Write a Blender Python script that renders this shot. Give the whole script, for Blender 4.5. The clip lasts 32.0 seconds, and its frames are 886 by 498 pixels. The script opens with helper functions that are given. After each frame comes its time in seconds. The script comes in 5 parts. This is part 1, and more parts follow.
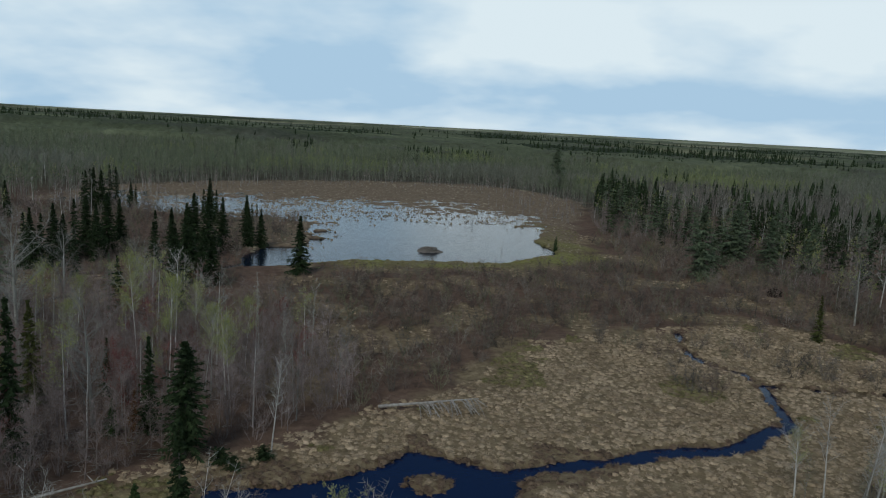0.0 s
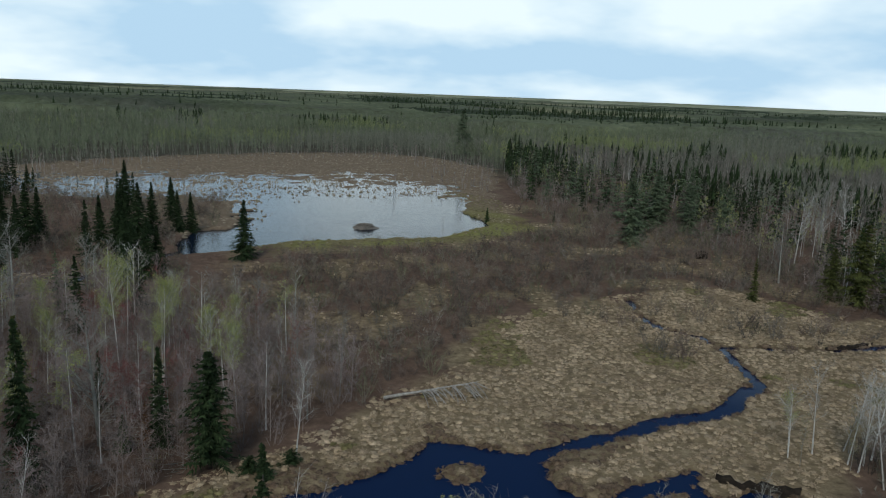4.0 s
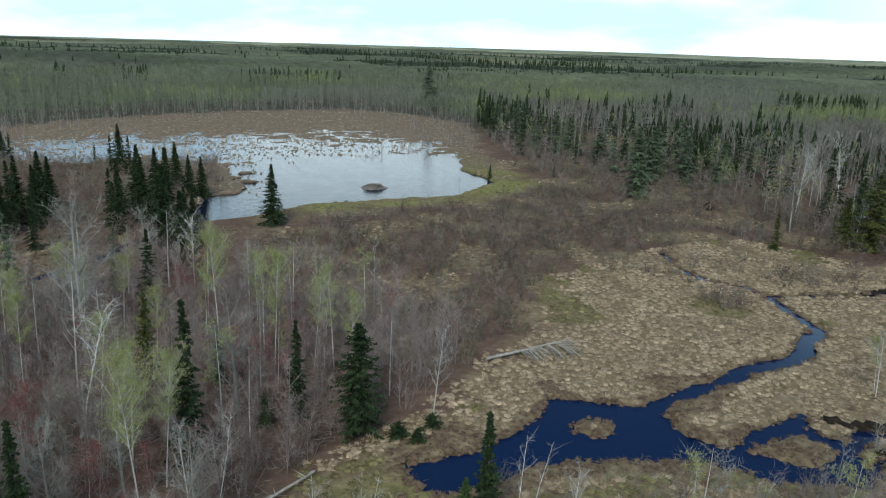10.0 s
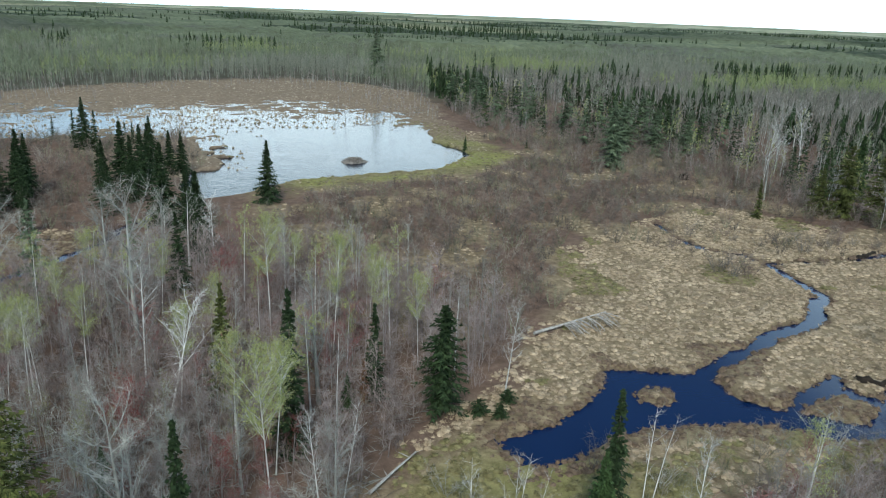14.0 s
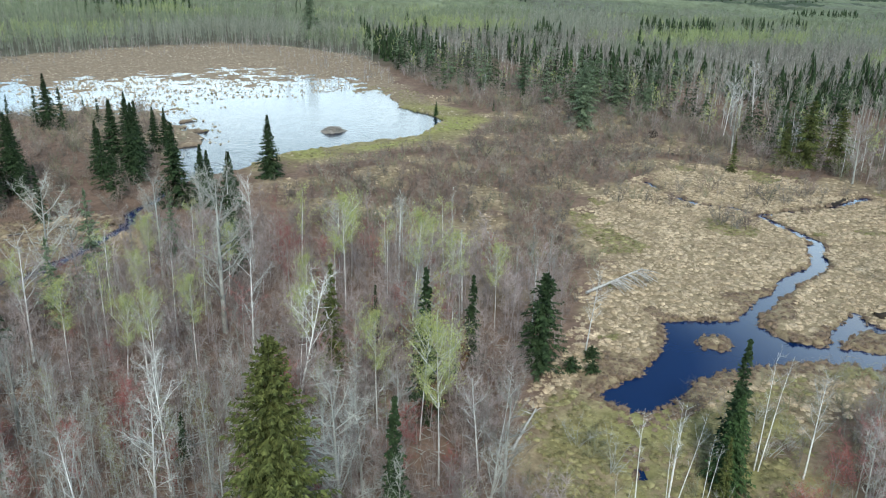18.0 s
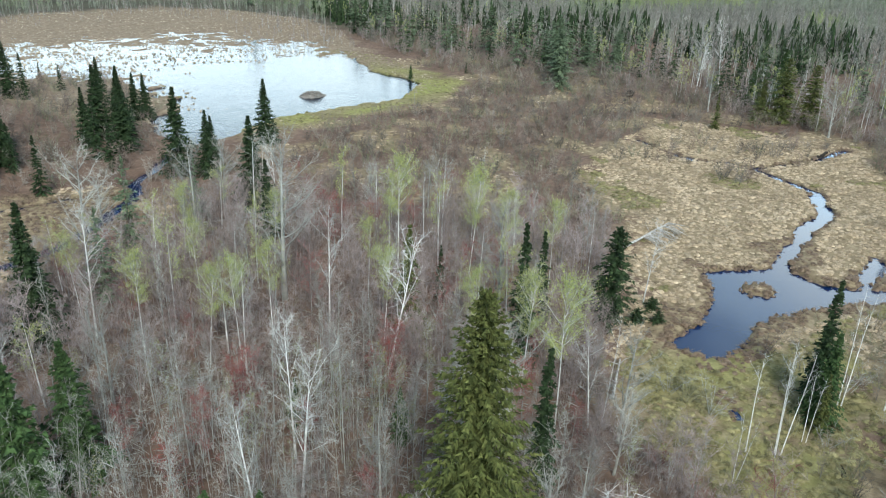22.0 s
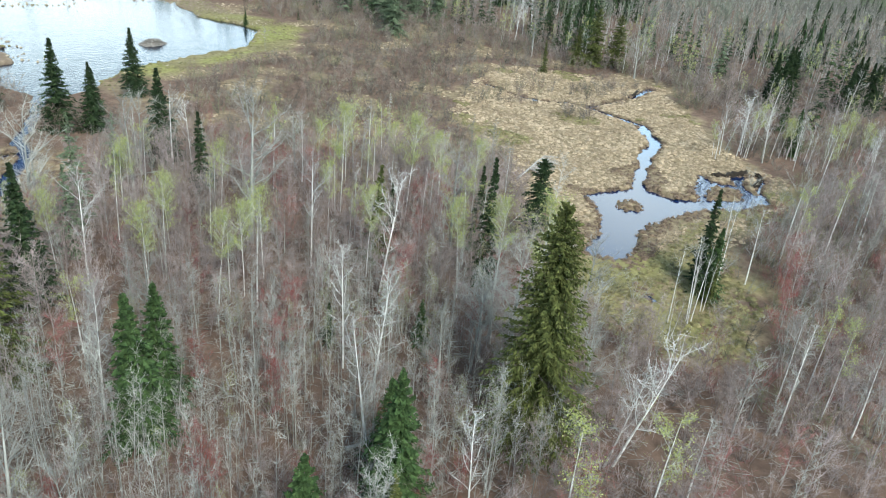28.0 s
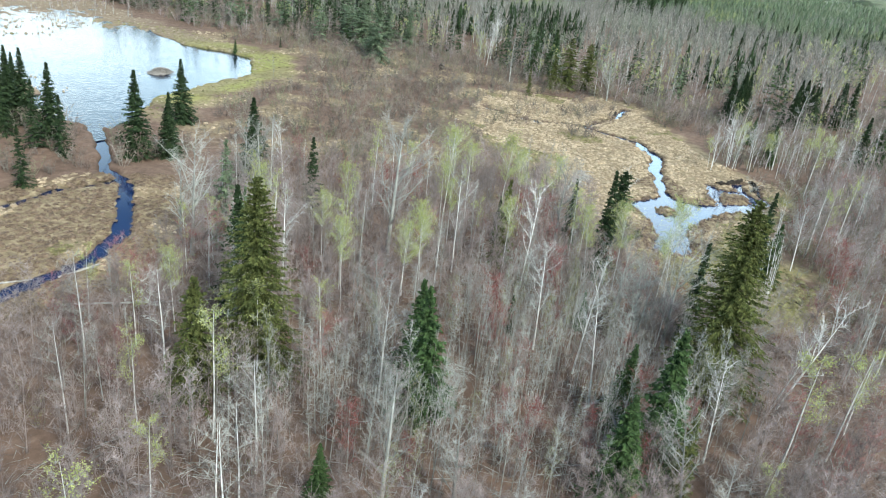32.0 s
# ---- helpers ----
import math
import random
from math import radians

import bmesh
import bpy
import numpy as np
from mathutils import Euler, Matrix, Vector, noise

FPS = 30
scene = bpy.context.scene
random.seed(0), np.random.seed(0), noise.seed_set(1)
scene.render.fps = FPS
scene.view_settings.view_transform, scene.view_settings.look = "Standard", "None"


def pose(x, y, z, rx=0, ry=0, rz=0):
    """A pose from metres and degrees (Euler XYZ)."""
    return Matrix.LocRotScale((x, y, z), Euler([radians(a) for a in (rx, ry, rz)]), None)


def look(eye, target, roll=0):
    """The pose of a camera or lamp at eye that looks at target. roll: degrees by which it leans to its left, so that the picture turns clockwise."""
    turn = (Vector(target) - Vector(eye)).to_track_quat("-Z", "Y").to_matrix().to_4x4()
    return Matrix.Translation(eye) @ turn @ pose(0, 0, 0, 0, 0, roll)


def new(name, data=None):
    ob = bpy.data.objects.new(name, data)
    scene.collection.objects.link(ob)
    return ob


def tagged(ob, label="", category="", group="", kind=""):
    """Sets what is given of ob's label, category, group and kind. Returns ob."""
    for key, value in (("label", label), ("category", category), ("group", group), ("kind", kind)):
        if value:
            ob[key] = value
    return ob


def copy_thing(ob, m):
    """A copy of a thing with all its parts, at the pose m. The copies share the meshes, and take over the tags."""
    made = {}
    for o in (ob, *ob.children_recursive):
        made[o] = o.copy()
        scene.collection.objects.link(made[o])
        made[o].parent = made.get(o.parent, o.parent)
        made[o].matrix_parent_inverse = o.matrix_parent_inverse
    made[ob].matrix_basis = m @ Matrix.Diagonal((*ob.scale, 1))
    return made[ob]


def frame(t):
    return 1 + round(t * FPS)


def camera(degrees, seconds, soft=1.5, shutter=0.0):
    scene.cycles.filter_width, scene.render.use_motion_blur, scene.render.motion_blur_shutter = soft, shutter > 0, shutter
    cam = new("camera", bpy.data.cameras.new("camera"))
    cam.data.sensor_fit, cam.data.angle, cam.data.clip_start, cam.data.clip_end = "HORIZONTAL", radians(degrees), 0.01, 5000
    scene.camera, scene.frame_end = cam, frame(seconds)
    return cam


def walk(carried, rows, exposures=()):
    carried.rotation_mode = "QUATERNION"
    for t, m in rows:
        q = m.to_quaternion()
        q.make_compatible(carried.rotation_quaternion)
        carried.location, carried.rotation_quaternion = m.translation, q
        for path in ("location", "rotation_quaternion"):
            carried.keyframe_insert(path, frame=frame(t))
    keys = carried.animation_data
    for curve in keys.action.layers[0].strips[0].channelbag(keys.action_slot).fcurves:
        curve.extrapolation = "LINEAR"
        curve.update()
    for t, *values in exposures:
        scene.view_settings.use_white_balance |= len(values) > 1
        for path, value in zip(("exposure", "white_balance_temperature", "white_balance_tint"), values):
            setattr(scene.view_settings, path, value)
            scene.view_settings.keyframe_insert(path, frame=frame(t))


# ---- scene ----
cam = camera(61.7, 32.0, 1.1)
PATH = [
    (0, (-1.004, -0.77, 28.513), (-0.952, 1.202, 28.183), 3.3),
    (0.5, (-2.468, -0.309, 28.752), (-2.397, 1.66, 28.407), 3.5),
    (1, (-3.687, -0.208, 28.74), (-3.562, 1.757, 28.387), 3.4),
    (1.5, (-5.014, -0.188, 28.78), (-4.841, 1.771, 28.419), 3.0),
    (2, (-6.397, -0.244, 28.972), (-6.195, 1.711, 28.601), 3.0),
    (2.5, (-7.875, -0.194, 29.364), (-7.618, 1.752, 28.981), 3.0),
    (3, (-9.42, -0.144, 29.95), (-9.127, 1.794, 29.556), 2.7),
    (3.5, (-10.728, 0.011, 30.378), (-10.404, 1.942, 29.974), 2.5),
    (5.5, (-15.824, 0.719, 30.889), (-15.414, 2.627, 30.452), 2.3),
    (6, (-17.155, 0.569, 31.058), (-16.749, 2.476, 30.611), 2.1),
    (6.5, (-18.473, 0.307, 31.282), (-18.069, 2.212, 30.825), 2.0),
    (7, (-19.899, 0.268, 31.459), (-19.493, 2.17, 30.989), 2.0),
    (7.5, (-21.192, 0.124, 31.545), (-20.763, 2.018, 31.066), 1.8),
    (8, (-22.543, 0.249, 31.47), (-22.071, 2.13, 30.98), 1.8),
    (8.5, (-23.896, 0.668, 31.355), (-23.397, 2.539, 30.855), 2.0),
    (9, (-25.271, 1.353, 31.258), (-24.747, 3.215, 30.748), 2.0),
    (9.5, (-26.646, 2.134, 31.335), (-26.119, 3.991, 30.814), 1.9),
    (10, (-28.123, 2.702, 31.492), (-27.606, 4.56, 30.962), 1.9),
    (10.5, (-29.514, 3.282, 31.645), (-29.0, 5.138, 31.105), 2.0),
    (11, (-30.867, 3.61, 31.655), (-30.351, 5.462, 31.106), 2.0),
    (11.5, (-32.25, 3.795, 31.69), (-31.69, 5.632, 31.133), 2.0),
    (12, (-33.81, 4.184, 31.795), (-33.228, 6.012, 31.229), 2.0),
    (12.5, (-35.503, 4.568, 31.92), (-34.898, 6.385, 31.345), 2.0),
    (13, (-37.139, 4.95, 32.093), (-36.513, 6.757, 31.509), 2.0),
    (13.5, (-38.845, 5.316, 32.258), (-38.173, 7.104, 31.663), 2.3),
    (14, (-40.397, 5.924, 32.502), (-39.694, 7.695, 31.895), 2.4),
    (14.5, (-42.075, 6.525, 32.56), (-41.349, 8.284, 31.944), 2.4),
    (16.5, (-49.652, 8.572, 33.702), (-48.842, 10.275, 33.035), 2.1),
    (17, (-51.855, 8.903, 33.894), (-51.004, 10.581, 33.214), 2.0),
    (17.5, (-54.057, 9.156, 34.175), (-53.177, 10.813, 33.482), 1.9),
    (18, (-56.066, 9.574, 34.375), (-55.163, 11.213, 33.671), 1.8),
    (18.5, (-57.82, 10.096, 34.52), (-56.887, 11.714, 33.805), 1.9),
    (19, (-59.35, 10.765, 34.447), (-58.396, 12.366, 33.723), 1.9),
    (19.5, (-60.928, 11.474, 34.217), (-59.953, 13.058, 33.484), 1.9),
    (20, (-62.543, 12.332, 33.91), (-61.55, 13.9, 33.164), 1.9),
    (20.5, (-63.901, 13.295, 33.725), (-62.886, 14.843, 32.966), 2.1),
    (21, (-65.065, 14.285, 33.494), (-64.04, 15.821, 32.728), 2.2),
    (21.5, (-66.122, 15.239, 33.308), (-65.083, 16.763, 32.534), 2.2),
    (22, (-67.093, 16.078, 33.168), (-66.038, 17.588, 32.389), 2.1),
    (22.5, (-68.155, 16.859, 33.105), (-67.082, 18.352, 32.319), 2.0),
    (23, (-69.395, 17.46, 33.393), (-68.313, 18.941, 32.597), 1.9),
    (23.5, (-70.743, 17.915, 33.772), (-69.649, 19.383, 32.965), 1.8),
    (24, (-72.114, 18.363, 34.222), (-71.012, 19.817, 33.404), 1.7),
    (24.5, (-73.344, 18.772, 34.507), (-72.22, 20.205, 33.68), 1.8),
    (26.5, (-79.231, 19.285, 35.253), (-77.988, 20.586, 34.381), 1.2),
    (27, (-81.257, 19.493, 35.323), (-79.973, 20.748, 34.444), 1.4),
    (27.5, (-83.548, 19.916, 35.175), (-82.157, 21.056, 34.299), 5.4),
    (28, (-85.917, 20.312, 35.102), (-84.471, 21.379, 34.225), 5.6),
    (28.5, (-88.434, 21.122, 34.696), (-86.92, 22.11, 33.84), 11.2),
    (29, (-91.339, 22.292, 34.286), (-89.817, 23.278, 33.444), 11.4),
    (29.5, (-94.088, 24.22, 33.995), (-92.561, 25.208, 33.164), 11.6),
    (30, (-96.888, 26.468, 33.964), (-95.355, 27.453, 33.14), 11.6),
    (30.5, (-99.74, 28.689, 34.195), (-98.19, 29.651, 33.377), 11.6),
    (31, (-102.607, 30.814, 34.519), (-101.047, 31.764, 33.705), 10.8),
    (31.5, (-105.648, 32.847, 35.11), (-104.081, 33.788, 34.298), 8.7),
    (32, (-108.646, 34.708, 35.697), (-107.02, 35.556, 34.898), 6.9),
]
EXPOSURES = [(0, -1.91, 6180, 4), (3.5, -1.69, 6230, 3), (7, -1.33, 6180, 2), (10, -0.98, 6060, 1), (13, -0.65, 5990, 0), (16.5, -0.13, 6020, 0), (19, 0.01, 6060, 0), (24, 0.1, 6120, 0), (28, 0.29, 6170, 0), (32, 0.47, 6200, 0)]
walk(cam, [(t, look(eye, target, roll)) for t, eye, target, roll in PATH], EXPOSURES)
scene.cycles.max_bounces = 5

# ---- sky, sun ----
world = bpy.data.worlds.new("sky")
scene.world = world
world.use_nodes = True
SUN_UP, SUN_TURN = 42.0, 205.0      # elevation, compass angle clockwise from +y


def build_sky():
    nt = world.node_tree
    nt.nodes.clear()
    n, link = nt.nodes.new, nt.links.new
    out, bg = n("ShaderNodeOutputWorld"), n("ShaderNodeBackground")
    sky = n("ShaderNodeTexSky")
    sky.sky_type, sky.sun_disc = "NISHITA", False
    sky.sun_elevation, sky.sun_rotation = radians(SUN_UP), radians(SUN_TURN)
    sky.air_density, sky.dust_density, sky.ozone_density = 1.0, 0.6, 1.5
    coord, sep = n("ShaderNodeTexCoord"), n("ShaderNodeSeparateXYZ")
    link(coord.outputs["Generated"], sep.inputs[0])
    # clouds lie on a flat layer: the direction is spread out towards the horizon
    lift = n("ShaderNodeMath"); lift.operation = "ADD"; lift.inputs[1].default_value = 0.30
    up = n("ShaderNodeMath"); up.operation = "MAXIMUM"; up.inputs[1].default_value = 0.0
    link(sep.outputs["Z"], up.inputs[0]); link(up.outputs[0], lift.inputs[0])
    flat = n("ShaderNodeVectorMath"); flat.operation = "DIVIDE"
    comb = n("ShaderNodeCombineXYZ")
    for i in range(3):
        link(lift.outputs[0], comb.inputs[i])
    link(coord.outputs["Generated"], flat.inputs[0]); link(comb.outputs[0], flat.inputs[1])
    big, fine = n("ShaderNodeTexNoise"), n("ShaderNodeTexNoise")
    for tex, scale, detail in ((big, 0.75, 5.0), (fine, 1.1, 5.0)):
        tex.inputs["Scale"].default_value, tex.inputs["Detail"].default_value = scale, detail
        tex.inputs["Roughness"].default_value = 0.52
    shift = n("ShaderNodeMapping"); shift.inputs["Location"].default_value = SKY_SHIFT
    link(flat.outputs[0], shift.inputs[0])
    for tex in (big, fine):
        link(shift.outputs[0], tex.inputs["Vector"])
    cover = n("ShaderNodeValToRGB")
    cover.color_ramp.elements[0].position, cover.color_ramp.elements[1].position = 0.44, 0.56
    # overhead the cloud opens, towards the horizon it closes
    low = n("ShaderNodeMapRange")
    low.inputs[1].default_value, low.inputs[2].default_value = 0.20, 0.45
    low.inputs[3].default_value, low.inputs[4].default_value = 0.34, -0.08
    link(sep.outputs["Z"], low.inputs[0])
    add = n("ShaderNodeMath"); add.operation = "ADD"
    # and it is thicker in the east
    east = n("ShaderNodeMapRange")
    east.inputs[1].default_value, east.inputs[2].default_value = 0.40, 0.85
    east.inputs[3].default_value, east.inputs[4].default_value = -0.02, 0.26
    link(sep.outputs["X"], east.inputs[0])
    both = n("ShaderNodeMath"); both.operation = "ADD"
    link(low.outputs[0], both.inputs[0]); link(east.outputs[0], both.inputs[1])
    link(big.outputs[0], add.inputs[0]); link(both.outputs[0], add.inputs[1])
    link(add.outputs[0], cover.inputs[0])
    shade = n("ShaderNodeValToRGB")
    shade.color_ramp.elements[0].position, shade.color_ramp.elements[0].color = 0.38, (0.50, 0.67, 0.85, 1)
    shade.color_ramp.elements[1].position, shade.color_ramp.elements[1].color = 0.57, (0.88, 0.95, 1.0, 1)
    link(fine.outputs[0], shade.inputs[0])
    dim = n("ShaderNodeVectorMath"); dim.operation = "SCALE"; dim.inputs["Scale"].default_value = SKY_BLUE
    link(sky.outputs[0], dim.inputs[0])
    white = n("ShaderNodeVectorMath"); white.operation = "SCALE"; white.inputs["Scale"].default_value = SKY_WHITE
    # cloud bases darken overhead
    under = n("ShaderNodeMapRange")
    under.inputs[1].default_value, under.inputs[2].default_value = 0.16, 0.34
    under.inputs[3].default_value, under.inputs[4].default_value = 1.0, 0.40
    link(sep.outputs["Z"], under.inputs[0])
    # and are thin and bright in the east
    thin = n("ShaderNodeMapRange")
    thin.inputs[1].default_value, thin.inputs[2].default_value = 0.64, 0.86
    thin.inputs[3].default_value, thin.inputs[4].default_value = 0.0, 0.75
    link(sep.outputs["X"], thin.inputs[0])
    bright = n("ShaderNodeMath"); bright.operation = "ADD"
    link(under.outputs[0], bright.inputs[0]); link(thin.outputs[0], bright.inputs[1])
    tone = n("ShaderNodeMix"); tone.data_type = "RGBA"
    tone.inputs[6].default_value, tone.inputs[7].default_value = (0.76, 1.02, 1.22, 1), (1, 1, 1, 1)
    link(bright.outputs[0], tone.inputs[0])
    cast = n("ShaderNodeVectorMath"); cast.operation = "MULTIPLY"
    link(shade.outputs[0], cast.inputs[0]); link(tone.outputs[2], cast.inputs[1])
    base = n("ShaderNodeVectorMath"); base.operation = "SCALE"
    link(cast.outputs[0], base.inputs[0]); link(bright.outputs[0], base.inputs["Scale"])
    link(base.outputs[0], white.inputs[0])
    mix = n("ShaderNodeMix"); mix.data_type = "RGBA"
    link(cover.outputs[0], mix.inputs[0]); link(dim.outputs[0], mix.inputs[6]); link(white.outputs[0], mix.inputs[7])
    link(mix.outputs[2], bg.inputs[0])
    bg.inputs[1].default_value = 1.0
    link(bg.outputs[0], out.inputs[0])


SKY_SHIFT, SKY_BLUE, SKY_WHITE = (5.3, 0.4, 0.0), 0.14, 3.2
build_sky()

sun = new("sun", bpy.data.lights.new("sun", "SUN"))
sun.data.energy, sun.data.angle, sun.data.color = 4.3, radians(16), (1.0, 0.96, 0.90)
a, e = radians(SUN_TURN), radians(SUN_UP)
sun.matrix_world = look((0, 0, 120), (-math.sin(a) * math.cos(e) * 10, -math.cos(a) * math.cos(e) * 10, 120 - 10 * math.sin(e)))


# ---- materials ----
def material(name, rough=0.9, spec=0.25):
    m = bpy.data.materials.new(name)
    m.use_nodes = True
    b = m.node_tree.nodes["Principled BSDF"]
    b.inputs["Roughness"].default_value, b.inputs["Specular IOR Level"].default_value = rough, spec
    return m, m.node_tree, b


def ramp(nt, fac, stops):
    r = nt.nodes.new("ShaderNodeValToRGB")
    el = r.color_ramp.elements
    while len(el) < len(stops):
        el.new(0.5)
    for s, (p, c) in zip(el, stops):
        s.position, s.color = p, (*c, 1)
    nt.links.new(fac, r.inputs[0])
    return r.outputs[0]


def noise_fac(nt, scale, detail=4.0, rough=0.6, stretch=None, source="Object"):
    c = nt.nodes.new("ShaderNodeTexCoord").outputs[source]
    if stretch:
        mp = nt.nodes.new("ShaderNodeMapping")
        mp.inputs["Scale"].default_value = stretch
        nt.links.new(c, mp.inputs[0])
        c = mp.outputs[0]
    t = nt.nodes.new("ShaderNodeTexNoise")
    t.inputs["Scale"].default_value, t.inputs["Detail"].default_value, t.inputs["Roughness"].default_value = scale, detail, rough
    nt.links.new(c, t.inputs["Vector"])
    return t.outputs[0]


def mixed(nt, fac, one, two, mode="MIX"):
    m = nt.nodes.new("ShaderNodeMix")
    m.data_type, m.blend_type = "RGBA", mode
    for value, slot in ((fac, 0), (one, 6), (two, 7)):
        if isinstance(value, (int, float)):
            m.inputs[slot].default_value = value
        elif isinstance(value, tuple):
            m.inputs[slot].default_value = (*value, 1)
        else:
            nt.links.new(value, m.inputs[slot])
    return m.outputs[2]


def bumped(nt, b, height, strength, dist=0.05):
    n = nt.nodes.new("ShaderNodeBump")
    n.inputs["Strength"].default_value, n.inputs["Distance"].default_value = strength, dist
    nt.links.new(height, n.inputs["Height"])
    nt.links.new(n.outputs[0], b.inputs["Normal"])


def attr(nt, name):
    n = nt.nodes.new("ShaderNodeAttribute")
    n.attribute_name = name
    return n.outputs["Fac"]


def plant(name, dark, mid, light, island=True, scale=1.5, rough=0.85, spec=0.15, trans=0.0, tint=0.35, broad=0.0):
    """A surface of bark, twig or needle: three colours by noise, one shade for each plant, and a slow change over the land."""
    m, nt, b = material(name, rough, spec)
    col = ramp(nt, noise_fac(nt, scale, 5.0), ((0.28, dark), (0.5, mid), (0.74, light)))
    vary = nt.nodes.new("ShaderNodeNewGeometry").outputs["Random Per Island"] if island else attr(nt, "tint")
    if not island:
        obj = nt.nodes.new("ShaderNodeObjectInfo").outputs["Random"]
        s = nt.nodes.new("ShaderNodeMath"); s.operation = "ADD"
        w = nt.nodes.new("ShaderNodeMath"); w.operation = "FRACT"
        nt.links.new(vary, s.inputs[0]); nt.links.new(obj, s.inputs[1]); nt.links.new(s.outputs[0], w.inputs[0])
        vary = w.outputs[0]
    shade = ramp(nt, vary, ((0.0, (1 - tint,) * 3), (1.0, (1 + tint * 0.8,) * 3)))
    col = mixed(nt, 1.0, col, shade, "MULTIPLY")
    if broad:
        patches = ramp(nt, noise_fac(nt, broad, 5.0, 0.65), ((0.32, (0.66, 0.64, 0.62)), (0.5, (0.98, 0.97, 0.95)), (0.68, (1.2, 1.2, 1.22))))
        col = mixed(nt, 1.0, col, patches, "MULTIPLY")
    nt.links.new(col, b.inputs["Base Color"])
    if trans:
        tr = nt.nodes.new("ShaderNodeBsdfTranslucent")
        nt.links.new(col, tr.inputs[0])
        ms = nt.nodes.new("ShaderNodeMixShader")
        ms.inputs[0].default_value = trans
        nt.links.new(b.outputs[0], ms.inputs[1]); nt.links.new(tr.outputs[0], ms.inputs[2])
        nt.links.new(ms.outputs[0], nt.nodes["Material Output"].inputs[0])
    return m


BARK_GREY = plant("grey_bark", (0.15, 0.143, 0.125), (0.265, 0.257, 0.23), (0.40, 0.39, 0.36), island=False, scale=1.2)
BARK_WHITE = plant("white_birch_bark", (0.27, 0.245, 0.22), (0.58, 0.555, 0.52), (0.74, 0.72, 0.685), island=False, scale=2.0, tint=0.2)
BARK_DARK = plant("dark_bark", (0.05, 0.04, 0.035), (0.11, 0.09, 0.075), (0.19, 0.165, 0.14), island=False, scale=2.0)
TWIG_GREY = plant("grey_twig", (0.20, 0.19, 0.165), (0.31, 0.297, 0.262), (0.43, 0.415, 0.37), island=False)
TWIG_PALE = plant("pale_twig", (0.27, 0.255, 0.23), (0.385, 0.365, 0.335), (0.5, 0.48, 0.445), island=False)
ALDER_RED = plant("russet_twig", (0.125, 0.088, 0.072), (0.185, 0.138, 0.115), (0.26, 0.205, 0.17), island=False)
ALDER_OLIVE = plant("olive_twig", (0.115, 0.108, 0.066), (0.18, 0.172, 0.11), (0.26, 0.25, 0.165), island=False)
TWIG_MAUVE = plant("mauve_twig", (0.16, 0.132, 0.123), (0.26, 0.21, 0.195), (0.37, 0.31, 0.29), island=False, broad=0.09)
TWIG_ALDER = plant("alder_twig", (0.125, 0.106, 0.086), (0.195, 0.168, 0.14), (0.29, 0.258, 0.222), island=False, tint=0.5, broad=0.07)
TWIG_RED = plant("red_maple_twig", (0.16, 0.06, 0.054), (0.24, 0.1, 0.09), (0.32, 0.17, 0.15), island=False)
BUD_GREEN = plant("young_leaf", (0.25, 0.262, 0.085), (0.385, 0.4, 0.14), (0.51, 0.525, 0.22), trans=0.4)
BUD_RED = plant("red_bud", (0.16, 0.035, 0.03), (0.28, 0.06, 0.05), (0.36, 0.12, 0.08), trans=0.3)
BUD_OLIVE = plant("olive_bud", (0.14, 0.14, 0.055), (0.22, 0.22, 0.09), (0.30, 0.30, 0.13), trans=0.3)
NEEDLE_FIR = plant("fir_needle", (0.024, 0.042, 0.015), (0.048, 0.08, 0.027), (0.092, 0.138, 0.048), scale=2.5, trans=0.15, tint=0.45)
NEEDLE_DARK = plant("spruce_needle", (0.015, 0.026, 0.011), (0.03, 0.048, 0.019), (0.058, 0.085, 0.035), scale=2.5, trans=0.1, tint=0.45)
NEEDLE_OLIVE = plant("olive_needle", (0.045, 0.055, 0.018), (0.09, 0.1, 0.03), (0.165, 0.17, 0.056), scale=2.5, trans=0.2, tint=0.45)
NEEDLE_PINE = plant("pine_needle", (0.07, 0.095, 0.055), (0.135, 0.17, 0.098), (0.21, 0.25, 0.155), scale=2.5, trans=0.2, tint=0.4)
NEEDLE_BROWN = plant("dead_needle", (0.08, 0.04, 0.02), (0.14, 0.07, 0.032), (0.2, 0.11, 0.05), trans=0.1)
FAR_ASPEN = plant("distant_aspen", (0.125, 0.145, 0.092), (0.165, 0.188, 0.12), (0.21, 0.236, 0.152), island=False, tint=0.2, broad=0.02)
FAR_GREEN = plant("distant_young_leaf", (0.16, 0.185, 0.085), (0.215, 0.245, 0.11), (0.28, 0.31, 0.145), island=False, tint=0.2)
FAR_GREY = plant("distant_bare_crown", (0.145, 0.148, 0.115), (0.19, 0.195, 0.152), (0.245, 0.25, 0.2), island=False, tint=0.18)
FAR_MAUVE = plant("distant_mauve_crown", (0.13, 0.118, 0.1), (0.18, 0.166, 0.143), (0.24, 0.225, 0.196), island=False, tint=0.25)
SEDGE = plant("dry_sedge", (0.25, 0.186, 0.118), (0.41, 0.315, 0.21), (0.56, 0.445, 0.31), scale=2.6, tint=0.3, broad=0.16)
SEDGE_WET = plant("wet_sedge", (0.08, 0.052, 0.036), (0.165, 0.115, 0.078), (0.27, 0.195, 0.13), scale=2.6, tint=0.2)
SEDGE_GREEN = plant("green_sedge", (0.13, 0.112, 0.05), (0.215, 0.19, 0.088), (0.33, 0.285, 0.145), scale=1.6, tint=0.3, broad=0.2)
